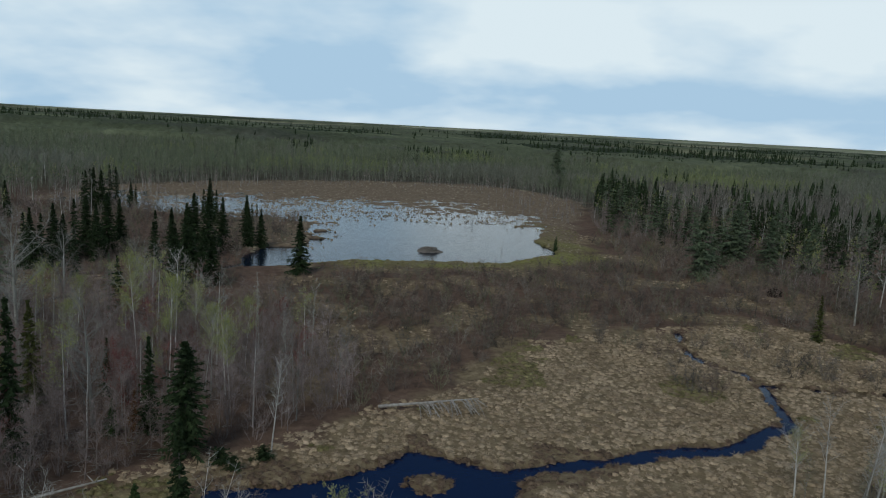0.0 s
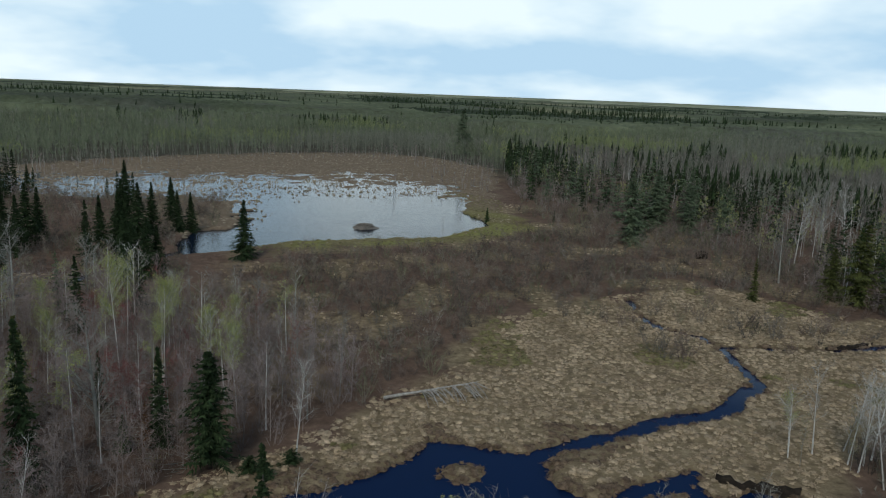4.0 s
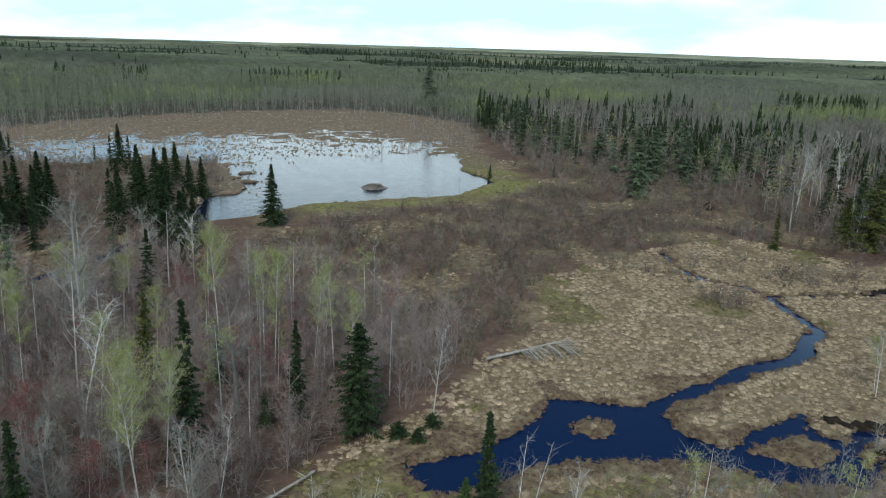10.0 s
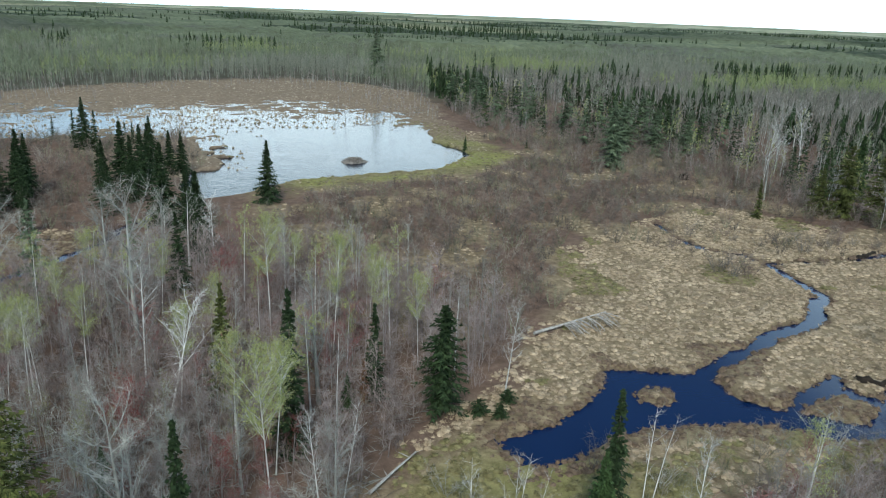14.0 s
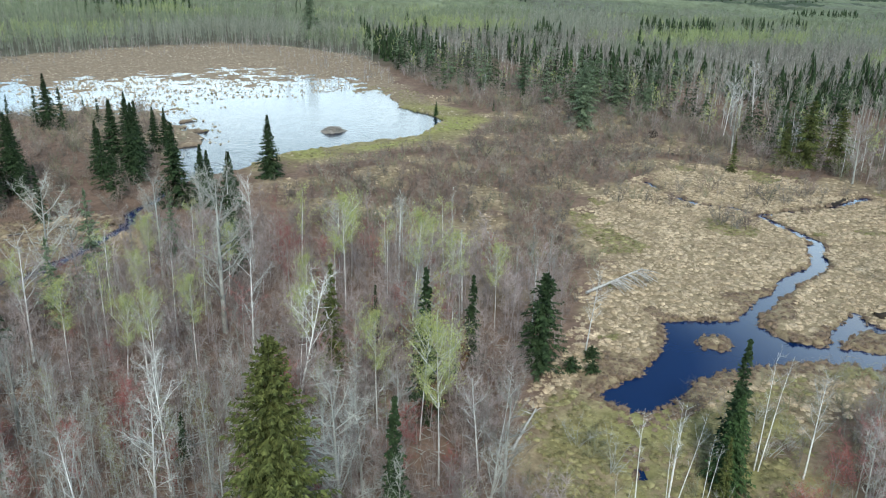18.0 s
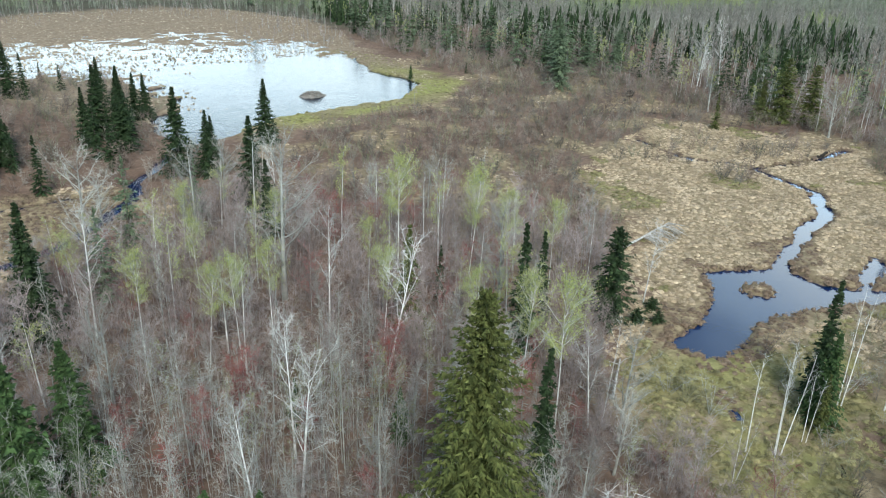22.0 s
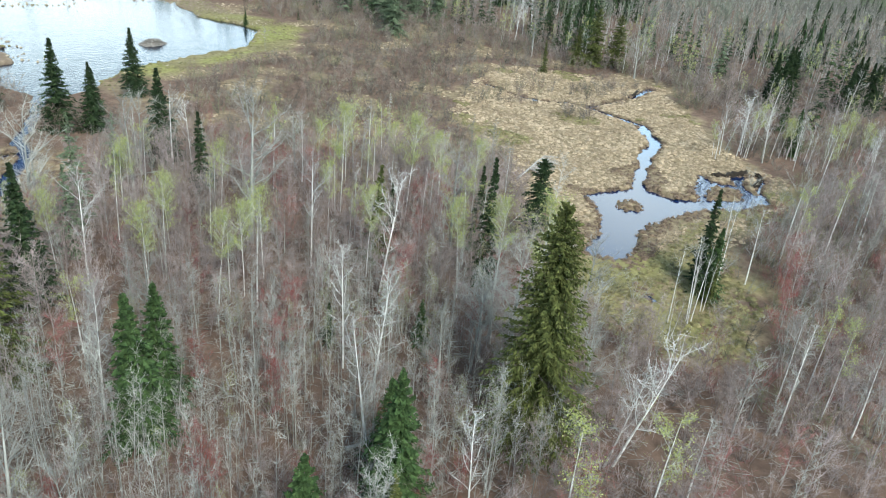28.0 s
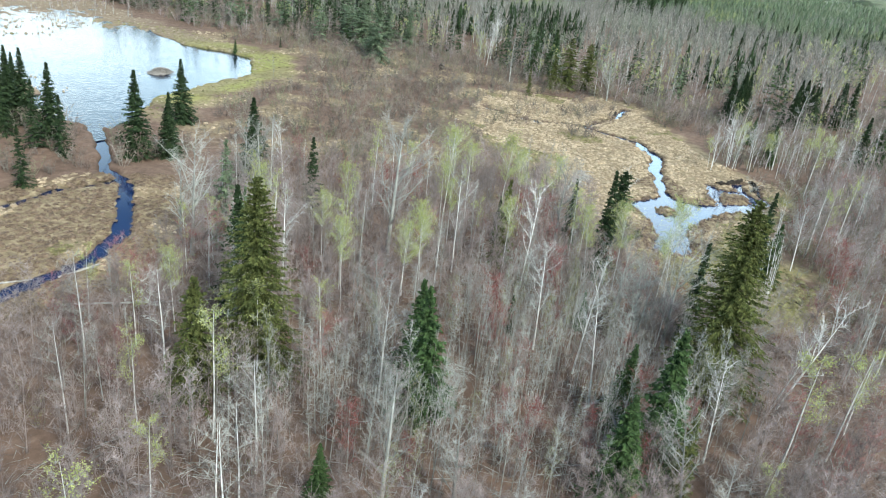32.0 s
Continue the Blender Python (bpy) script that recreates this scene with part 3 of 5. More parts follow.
def sliver(s, p, e, width, rng, mat=0):
    """The finest twig: one long thin blade."""
    w = (e - p).cross(Vector((rng.gauss(0, 1), rng.gauss(0, 1), rng.gauss(0, 1)))).normalized() * (width * 0.5)
    s.tri(tuple(p - w), tuple(p + w), tuple(e), mat)


def bare_tree(seed, height, radius, first=0.45, count=20, reach=1.3, up=0.9, twigs=14, thick=0.03, leaves=0, leaf=0.11, lean=0.03, sides=5, wander=0.16, bends=3, fine=0.38, lift=0.55, limb_r=0.3):
    """Trunk, limbs and small leaves of a broadleaf tree in early spring, as three shapes."""
    rng = random.Random(seed)
    trunk, limbs, buds = Shape(), Shape(), Shape()
    pts, radii = stem(height, radius, rng, lean)
    trunk.tube(pts, radii, sides)
    for i in range(count):
        k = first + (0.98 - first) * (i + rng.random()) / count
        p, a = along(pts, k), rng.uniform(0, 6.283)
        long = reach * (0.5 + 0.75 * math.sin(math.pi * (0.15 + 0.85 * (k - first) / (1 - first)))) * rng.uniform(0.6, 1.15)
        limb = bent(p, (math.cos(a), math.sin(a), up * rng.uniform(0.5, 1.3)), long, bends, 0.12, rng, wander)
        r = max(radius * limb_r * (1 - k * 0.6), 0.012)
        limbs.tube(limb, [r * (1 - 0.7 * j / bends) for j in range(bends)] + [0], 3, 1)
        for j in range(twigs):
            q = along(limb, rng.uniform(0.15, 0.98))
            w = Vector((rng.gauss(0, 1), rng.gauss(0, 1), lift + rng.uniform(-0.8, 1.0)))
            e = q + w.normalized() * (0.16 + long * rng.uniform(0.12, fine))
            sliver(limbs, q, e, thick, rng)
            for _ in range(leaves):
                s = q.lerp(e, rng.random()) + Vector((rng.gauss(0, 0.09), rng.gauss(0, 0.09), rng.gauss(0, 0.09)))
                u = Vector((rng.gauss(0, 1), rng.gauss(0, 1), rng.gauss(0, 1))).normalized() * leaf
                t = Vector((rng.gauss(0, 1), rng.gauss(0, 1), rng.gauss(0, 1))).normalized() * leaf * 0.7
                buds.tri(tuple(s - u * 0.5), tuple(s + u * 0.5), tuple(s + t))
    return trunk, limbs, buds


def shrub(seed, height, stems=7, twigs=12, spread=0.55, thick=0.03, r=0.025, leaves=0, leaf=0.08, mat=0):
    rng = random.Random(seed)
    s = Shape()
    for i in range(stems):
        a, lean = rng.uniform(0, 6.283), rng.uniform(0.1, 1.0) * spread
        root = Vector((math.cos(a), math.sin(a), 0)) * rng.uniform(0, 0.45)
        pts = bent(root, (math.cos(a) * lean, math.sin(a) * lean, 1), height * rng.uniform(0.55, 1.0), 2, 0.05, rng, 0.15)
        s.tube(pts, [r, r * 0.6, 0], 3, mat)
        for j in range(twigs):
            q = along(pts, rng.uniform(0.15, 0.98))
            e = q + Vector((rng.gauss(0, 0.9), rng.gauss(0, 0.9), rng.uniform(-0.1, 1.4))).normalized() * height * rng.uniform(0.10, 0.27)
            sliver(s, q, e, thick, rng, mat)
            for _ in range(leaves):
                c = q.lerp(e, rng.random())
                u = Vector((rng.gauss(0, 1), rng.gauss(0, 1), rng.gauss(0, 1))).normalized() * leaf
                t = Vector((rng.gauss(0, 1), rng.gauss(0, 1), rng.gauss(0, 1))).normalized() * leaf
                s.tri(tuple(c), tuple(c + u), tuple(c + t), 1)
    return s


def conifer(seed, height, reach, levels=36, each=8, sprays=8, first=0.05, droop=-0.05, slim=1.0, ragged=0.3, wide=0.1, spray=0.34):
    """Trunk and needled crown of a fir or spruce: whorls of boughs, each a fan of many short sprays."""
    rng = random.Random(seed)
    trunk, crown = Shape(), Shape()
    pts, radii = stem(height, height * 0.011 + 0.03, rng, 0.012, 5, 0.004)
    trunk.tube(pts, radii, 6)
    for i in range(levels):
        f = first + (0.985 - first) * i / (levels - 1)
        full = reach * (1 - (f - first) / (1 - first)) ** slim + 0.10
        if f < 0.14:
            full *= 0.75 + 1.8 * f
        for j in range(each):
            a = 6.283 * (j + rng.uniform(-0.45, 0.45)) / each + i * 1.7
            if rng.random() < ragged * 0.5:
                continue
            p = along(pts, f + rng.uniform(-0.6, 0.6) / levels)
            long = full * rng.uniform(1 - ragged * 1.3, 1 + ragged * 0.6)
            way = Vector((math.cos(a), math.sin(a), droop - 0.30 * (1 - f) + 0.7 * max(f - 0.65, 0) + rng.gauss(0, 0.06)))
            side = Vector((-math.sin(a), math.cos(a), 0))
            for n in range(sprays):
                k = (n + 0.4 + 0.5 * rng.random()) / sprays
                c = p + way * long * k + Vector((0, 0, 0.08 * long * k * k + 0.05 * rng.gauss(0, 1)))
                size = long * (spray - 0.53 * spray * k) * rng.uniform(0.6, 1.3) + 0.09
                for sgn in (-1, 1):
                    e = c + (way * rng.uniform(0.4, 1.0) + side * sgn * rng.uniform(0.3, 1.0)).normalized() * size + Vector((0, 0, size * rng.uniform(-0.45, 0.08)))
                    g = (way * 0.6 - side * sgn * 0.8) * (wide * rng.uniform(0.6, 1.5)) + Vector((0, 0, rng.uniform(-0.10, 0.10)))
                    crown.tri(tuple(c - g), tuple(e), tuple(c + g))
    top = along(pts, 0.95)
    for j in range(8):
        a = rng.uniform(0, 6.283)
        e = top + Vector((math.cos(a) * 0.15, math.sin(a) * 0.15, rng.uniform(-0.2, 0.35)))
        crown.tri(tuple(top + Vector((0, 0, -0.25))), tuple(e), tuple(top + Vector((0.04, 0.02, height * 0.05 + 0.15))))
    return trunk, crown


def joined(*pairs):
    """One shape out of several, each with its material number."""
    out = Shape()
    for s, mat in pairs:
        k = len(out.v)
        out.v += s.v
        out.f += [(a + k, b + k, c + k) for a, b, c in s.f]
        out.m += [mat] * len(s.f)
    return out


def far_conifer(seed, height, reach, levels=6, each=5):
    rng = random.Random(seed)
    s = Shape()
    s.tube([(0, 0, -0.3), (0, 0, height)], [0.14, 0], 3, 0)
    for i in range(levels):
        f = 0.08 + 0.86 * i / levels
        long = reach * (1 - f) ** 0.8 + 0.15
        for j in range(each):
            a = rng.uniform(0, 6.283)
            d = Vector((math.cos(a), math.sin(a), 0))
            q = Vector((-math.sin(a), math.cos(a), 0)) * long * 0.55
            c = Vector((0, 0, f * height))
            e = c + d * long * rng.uniform(0.75, 1.2) + Vector((0, 0, -0.15 * long))
            s.tri(tuple(c + Vector((0, 0, height / levels * 1.5))), tuple(e - q * 0.6), tuple(e + q * 0.6), 1)
    return s


def slim_tree(seed, height, reach, stems=2, slivers=20, width=0.2):
    """A distant leafless or budding aspen: thin stems and upright twigs."""
    rng = random.Random(seed)
    s, stands = Shape(), []
    for i in range(stems):
        a, r = rng.uniform(0, 6.283), rng.uniform(0, 0.45) * reach
        root = Vector((math.cos(a) * r, math.sin(a) * r, -0.3))
        top = root + Vector((rng.gauss(0, 0.25), rng.gauss(0, 0.25), height * rng.uniform(0.8, 1.0)))
        s.tube([root, top], [width * 0.45, 0], 3, 0)
        stands.append((root, top))
    for i in range(slivers):
        root, top = rng.choice(stands)
        p = root.lerp(top, 0.30 + 0.66 * rng.random())
        way = Vector((rng.gauss(0, 0.6), rng.gauss(0, 0.6), 1.0)).normalized()
        sliver(s, p, p + way * height * rng.uniform(0.13, 0.27), width * rng.uniform(0.7, 1.4), rng, 1)
    return s


def tussock(seed, blades=20, r=0.4, h=0.24, n=7, ring=True):
    """A clump of dead sedge: a ragged low cushion under arching blades."""
    rng = random.Random(seed)
    s = Shape()
    for k, z in ((1.0, -0.5), (0.62, 0.7)) if ring else ((1.0, -0.4),):
        for i in range(n):
            q = k * r * rng.uniform(0.55, 1.25)
            s.v.append((q * math.cos(6.283 * i / n), q * math.sin(6.283 * i / n), z * h * rng.uniform(0.5, 1.3)))
    top = len(s.v)
    s.v.append((rng.gauss(0, 0.08), rng.gauss(0, 0.08), h * rng.uniform(0.7, 1.0)))
    for i in range(n):
        j = (i + 1) % n
        if ring:
            s.f += [(i, j, n + j), (i, n + j, n + i)]
        s.f.append((top - n + i, top - n + j, top))
    s.m += [0] * len(s.f)
    comb = rng.uniform(0, 6.283)
    for i in range(blades):
        a, q = rng.uniform(0, 6.283), rng.uniform(0.0, 0.95) * r
        c = Vector((math.cos(a) * q, math.sin(a) * q, h * (1.0 - 0.8 * q / r)))
        lay = Vector((math.cos(a) + 0.5 * math.cos(comb), math.sin(a) + 0.5 * math.sin(comb), 0)).normalized()
        e = c + lay * rng.uniform(0.15, 0.45) + Vector((0, 0, rng.uniform(-0.16, 0.14)))
        w = Vector((-lay.y, lay.x, rng.uniform(-0.5, 0.5))) * rng.uniform(0.018, 0.05)
        s.tri(tuple(c - w), tuple(c + w), tuple(e))
    return s


# templates: things that stand singly, as meshes for trunk, limbs and leaves
def tree_thing(name, parts, mats, label, category, group=""):
    """A tree with its parts, at the origin, to be copied; parts: (part name, shape)."""
    root = new(name)
    root.empty_display_size = 0.3
    for (pname, shape), mat in zip(parts, mats):
        if shape.f:
            part(pname, from_shape(pname, shape, mat if isinstance(mat, list) else [mat], smooth=pname == "trunk"), root)
    return tagged(root, label, category, group)


PLACED = set()


def planted(rows, seed=0, sink=0.05):
    """Copies of models at rows of x, y, size (and perhaps lean in degrees and its compass turn); the model itself takes the first."""
    rng = random.Random(seed)
    for row in rows:
        model, x, y, size = row[:4]
        lean, turn = (row[4], row[5]) if len(row) > 4 else (0, 0)
        z = float(ground_z(np.array([x]), np.array([y]))[0]) - sink
        m = pose(x, y, z) @ Matrix.Rotation(radians(lean), 4, Vector((-math.cos(radians(turn)), math.sin(radians(turn)), 0))) @ pose(0, 0, 0, 0, 0, rng.uniform(0, 360))
        m = m @ Matrix.Diagonal((size * rng.uniform(0.92, 1.1), size * rng.uniform(0.92, 1.1), size, 1))
        if model.name in PLACED:
            k = copy_thing(model, Matrix())
            k.matrix_basis = m
        else:
            PLACED.add(model.name)
            model.matrix_basis = m


def conifer_model(name, seed, height, reach, needle, label, category, group="", **more):
    t, c = conifer(seed, height, reach, **more)
    return tree_thing(name, (("trunk", t), ("crown", c)), (BARK_DARK, needle), label, category, group)


def broadleaf_model(name, bark, twig, bud, label, category, group="", **more):
    t, l, b = bare_tree(**more)
    return tree_thing(name, (("trunk", t), ("crown", l), ("foliage", b)), (bark, [twig, bark], bud), label, category, group)


# ---- firs and spruces that stand singly ----
FIRS = "firs and spruces among the bare trees"
fir_a = conifer_model("balsam_fir", 1, 10, 2.5, NEEDLE_DARK, "dark green balsam fir with a narrow spire", "fir tree", FIRS, each=9, slim=1.1, ragged=0.24, first=0.02, wide=0.11)
fir_b = conifer_model("balsam_fir", 2, 10, 2.3, NEEDLE_FIR, "mid-green balsam fir with a pointed crown", "fir tree", FIRS)
fir_slim = conifer_model("balsam_fir", 27, 10, 1.15, NEEDLE_DARK, "slim dark fir spire among bare trees", "fir tree", FIRS, levels=40, each=7, sprays=6, ragged=0.4, spray=0.42, wide=0.085)
fir_c = conifer_model("balsam_fir", 3, 10, 2.75, NEEDLE_FIR, "full green balsam fir rising from bare saplings", "fir tree", FIRS, each=9)
spruce_a = conifer_model("black_spruce", 4, 10, 1.8, NEEDLE_DARK, "dark narrow black spruce near the pond", "spruce tree", FIRS, levels=28, each=7, ragged=0.4)
olive_fir = conifer_model("young_fir", 5, 10, 1.5, NEEDLE_OLIVE, "slim yellow-green fir among bare birches", "fir tree", FIRS, levels=30, each=7, ragged=0.45)
big_spruce = conifer_model("white_spruce", 6, 18, 4.2, NEEDLE_OLIVE, "tall olive-green white spruce, broad and full", "spruce tree", FIRS, levels=60, each=13, sprays=19, slim=0.66, ragged=0.42, wide=0.05, spray=0.17)
dark_spruce = conifer_model("white_spruce", 28, 10.2, 3.0, NEEDLE_OLIVE, "broad low white spruce beside a taller one", "spruce tree", FIRS, levels=34, each=11, sprays=9, slim=0.8, ragged=0.35, wide=0.085, spray=0.24)
cedar = conifer_model("white_cedar", 7, 12, 2.4, NEEDLE_PINE, "sparse grey-green cedar with ragged boughs", "cedar tree", FIRS, levels=26, each=6, ragged=0.7)
pine = conifer_model("white_pine", 8, 12, 3.0, NEEDLE_PINE, "pale green pine with loose open boughs", "pine tree", FIRS, levels=26, each=9, sprays=9, ragged=0.5, slim=0.6, first=0.12, wide=0.14, spray=0.4)
broad_fir = conifer_model("bushy_pine", 9, 10, 1.8, NEEDLE_DARK, "bushy dark pine with a rounded top at the marsh edge", "pine tree", FIRS, levels=34, each=11, sprays=9, slim=0.42, first=0.12, ragged=0.6, wide=0.085)
low_cedar = conifer_model("low_cedar", 31, 2.3, 1.5, NEEDLE_DARK, "low dark cedar bush at the wet edge", "cedar bush", FIRS, levels=12, each=10, sprays=7, slim=0.35, first=0.02, ragged=0.6, wide=0.09)
bushy_cedar = conifer_model("white_cedar", 29, 11, 2.6, NEEDLE_OLIVE, "full rounded green cedar at the marsh edge", "cedar tree", FIRS, levels=32, each=10, sprays=8, slim=0.5, first=0.1, ragged=0.5, wide=0.11)
red_fir = conifer_model("dying_fir", 10, 10, 1.7, NEEDLE_BROWN, "dying fir with rust-brown needles", "fir tree", FIRS, levels=26, each=7, ragged=0.5)
planted([
    (fir_a, -23.2, 130.9, 1.06), (fir_a, -54.7, 184.4, 1.15), (fir_a, -43.0, 142.7, 1.15), (fir_a, -40.1, 121.3, 1.25), (fir_a, -36.8, 118.6, 0.98), (fir_a, -35.6, 120.2, 0.85),
    (fir_a, -41.9, 148.4, 1.1), (fir_a, -46.0, 144, 1.2), (fir_a, -48.8, 139.1, 0.95), (fir_a, -41.4, 167, 0.95), (fir_a, -35.8, 156.5, 0.82), (fir_a, -38.0, 154.5, 0.85), (fir_a, -44.5, 134.2, 1.1), (fir_a, -36.0, 102.9, 1.2),
    (spruce_a, -52.4, 181.5, 0.9), (spruce_a, -57.0, 186.5, 0.85), (spruce_a, -49, 131, 0.98), (spruce_a, -47.8, 127, 0.85), (spruce_a, -38.9, 90.6, 0.95), (spruce_a, -58, 120, 0.8), (spruce_a, -60, 131, 0.7),
    (cedar, -53.5, 90.6, 1.02), (cedar, -57.5, 84, 0.8), (cedar, -44, 100, 0.7), (olive_fir, -36.4, 65.3, 1.02),
    (fir_slim, -32.5, 54.5, 1.34), (fir_slim, -24.3, 61.3, 0.9), (red_fir, -25.4, 60.8, 0.42), (broad_fir, -19.7, 57.0, 1.0), (big_spruce, -48.7, 38.6, 1.0), (fir_slim, -40.6, 42.8, 1.1),
    (fir_slim, -14.4, 39.9, 1.08), (fir_b, -16.4, 38.4, 0.78), (olive_fir, -17.8, 37.4, 0.5), (fir_slim, -30.8, 68.2, 0.6), (fir_c, -57.9, 43.9, 0.74), (fir_b, -66.8, 56.8, 1.14), (fir_c, -63.9, 59.4, 0.98), (fir_b, -61.7, 39.9, 1.18), (fir_c, -67.2, 41.3, 0.9), (olive_fir, -64.5, 37.8, 0.8),
    (fir_a, -63.7, 78.7, 1.24), (big_spruce, -70.7, 69.8, 0.94), (dark_spruce, -75.5, 71.5, 1.0),
    (pine, 55.5, 146.5, 1.25), (pine, 73.6, 155.4, 1.0), (pine, 68.0, 160.3, 1.2), (pine, 61.9, 359.6, 1.8), (low_cedar, -16.6, 56.2, 0.65), (low_cedar, -13.4, 57.2, 0.6), (low_cedar, -15.2, 54.9, 0.55), (fir_b, -79, 57, 0.5), (fir_b, -45, 52, 0.45), (spruce_a, -50.5, 57, 0.4), (fir_b, -27, 60, 0.35),
    (fir_a, 74, 60, 1.0), (fir_a, 72, 58.5, 0.85), (fir_a, 76.5, 58.5, 1.2), (fir_a, 78.5, 57.5, 1.1), (fir_a, 80.5, 58.8, 1.15), (fir_a, 77.5, 60.8, 1.0), (spruce_a, 83, 59, 0.9), (fir_b, 57, 52, 0.62), (fir_a, 80, 47, 1.0),
    (fir_a, 82, 45.5, 1.15), (fir_a, 84, 46.8, 1.1), (fir_a, 85.5, 44.5, 1.0), (fir_a, 87.3, 43, 0.95), (fir_a, 83.5, 43.3, 1.0), (fir_a, 96, 38, 1.0), (fir_a, 99, 36, 1.1), (fir_a, 101, 38.5, 1.0), (spruce_a, 92, 41, 0.8),
    (fir_a, 56.1, 31.6, 1.05), (fir_c, 60, 28, 1.1), (fir_b, 43, 46.5, 0.8), (bushy_cedar, 73.5, 100.5, 1.2), (bushy_cedar, 77.5, 96.5, 1.1), (bushy_cedar, 70.5, 103, 0.8), (fir_c, 88, 110, 1.25), (fir_c, 84, 114, 1.0), (olive_fir, 57.5, 103.5, 0.7), (pine, 82, 154, 0.95), (pine, 60, 152, 0.7),
], 1)

# ---- white birches and aspens that stand singly ----
BIRCHES = "bare birches and aspens of the near wood"
birch_a = broadleaf_model("white_birch", BARK_WHITE, TWIG_PALE, BUD_OLIVE, "bare white-stemmed birch among grey aspens", "birch tree", BIRCHES, seed=11, height=10.5, radius=0.10, first=0.35, count=16, reach=2.3, up=1.1, twigs=30, thick=0.02, limb_r=0.3, fine=0.45)
birch_slim = broadleaf_model("white_birch", BARK_WHITE, TWIG_GREY, BUD_OLIVE, "slender white birch stem with few twigs beside the grass", "birch tree", BIRCHES, seed=30, height=9, radius=0.055, first=0.5, count=10, reach=1.1, up=1.8, twigs=12, thick=0.014, lean=0.05, limb_r=0.35, fine=0.5)
birch_b = broadleaf_model("white_birch", BARK_WHITE, BARK_WHITE, BUD_OLIVE, "bare crooked white birch with pale limbs", "birch tree", BIRCHES, seed=12, height=10, radius=0.11, first=0.28, count=13, reach=2.7, up=1.2, twigs=34, thick=0.02, lean=0.07, limb_r=0.45, fine=0.42)
aspen_a = broadleaf_model("grey_aspen", BARK_GREY, TWIG_GREY, BUD_OLIVE, "slender bare grey aspen in the near wood", "aspen tree", BIRCHES, seed=13, height=8.5, radius=0.05, first=0.3, count=20, reach=1.25, up=1.5, twigs=20, thick=0.013, lift=0.8, fine=0.55)
aspen_b = broadleaf_model("grey_aspen", BARK_GREY, TWIG_GREY, BUD_OLIVE, "slender bare aspen pole with short twigs", "aspen tree", BIRCHES, seed=14, height=9.5, radius=0.052, first=0.38, count=18, reach=1.15, up=1.6, twigs=20, thick=0.013, lift=0.8, fine=0.55)
aspen_c = broadleaf_model("grey_aspen", BARK_GREY, TWIG_GREY, BUD_OLIVE, "thin aspen with the first olive leaves", "aspen tree", BIRCHES, seed=15, height=8, radius=0.045, first=0.3, count=18, reach=1.2, up=1.5, twigs=12, thick=0.015, lift=0.7, leaves=2, leaf=0.1, fine=0.5)
mauve_tree = broadleaf_model("young_ash", TWIG_MAUVE, TWIG_MAUVE, BUD_OLIVE, "bushy leafless sapling with mauve-brown twigs", "bare tree", BIRCHES, seed=20, height=6, radius=0.05, first=0.15, count=26, reach=2.3, up=1.5, twigs=36, thick=0.016, fine=0.42, lift=0.8)
budding = broadleaf_model("budding_aspen", BARK_WHITE, TWIG_GREY, BUD_GREEN, "aspen in fresh yellow-green leaf", "aspen tree", BIRCHES, seed=16, height=10, radius=0.065, first=0.5, count=24, reach=2.2, up=1.2, twigs=18, fine=0.5, thick=0.016, leaves=14, leaf=0.078, limb_r=0.4)
wide_grey = broadleaf_model("spreading_ash", BARK_GREY, TWIG_GREY, BUD_OLIVE, "spreading bare tree with bleached grey limbs", "bare tree", BIRCHES, seed=17, height=9, radius=0.17, first=0.2, count=20, reach=3.5, up=1.0, twigs=54, fine=0.36, thick=0.016, limb_r=0.34)
maple = broadleaf_model("red_maple", BARK_GREY, TWIG_RED, BUD_RED, "young red maple in crimson bud", "maple tree", BIRCHES, seed=18, height=6.5, radius=0.06, first=0.15, count=22, reach=1.9, up=1.2, twigs=30, thick=0.018, leaves=2, leaf=0.07)
dead_snag = broadleaf_model("dead_snag", BARK_DARK, BARK_DARK, BUD_OLIVE, "dead dark snag with short broken limbs", "dead tree", "", seed=19, height=4.5, radius=0.12, first=0.2, count=16, reach=0.6, up=0.1, twigs=4)


def zone(pts):
    return lambda x, y: poly_sd(x, y, pts) < 0


in_near, in_right, in_marsh, in_wet, in_meadow = zone(N_FOREST), zone(R_FOREST), zone(MARSH), zone(WETLAND), zone(L_MEADOW)


def dry(x, y, gap=0.6):
    return (near_water(x, y) > gap) & (pond_water(x, y) > gap) & (stream_water(x, y) > gap)


# the near wood: single trees in the stretch that the path passes, the rest joined
POLES = [(-78, 66), (-60, 66), (-46, 58), (-40, 48), (-52, 36), (-74, 44)]       # the dense stand of aspen poles


def pole_stand(x, y):
    return step(-poly_sd(x, y, POLES) + (vnoise(x, y, 9, 30) - 0.5) * 8, -2, 3)


def near_weight(x, y):
    p = pole_stand(x, y)
    return in_near(x, y) * dry(x, y) * (p * 0.7 + (1 - p) * np.clip(0.25 + 0.75 * vnoise(x, y, 10, 31), 0.05, 1))


wx, wy = scatter(-112, 46, 20, 108, 1.9, near_weight, 41)
single = (wx > -90) & (wx < -20) & (wy > 34) & (wy < 68)
order = np.argsort(np.hypot(wx - -58, (wy - 46) * 1.4) + 1e3 * ~single)
rng = random.Random(5)


def chosen(pool):
    pick, total = rng.random(), 0
    for model, share in pool:
        total += share
        if pick < total:
            return model
    return model


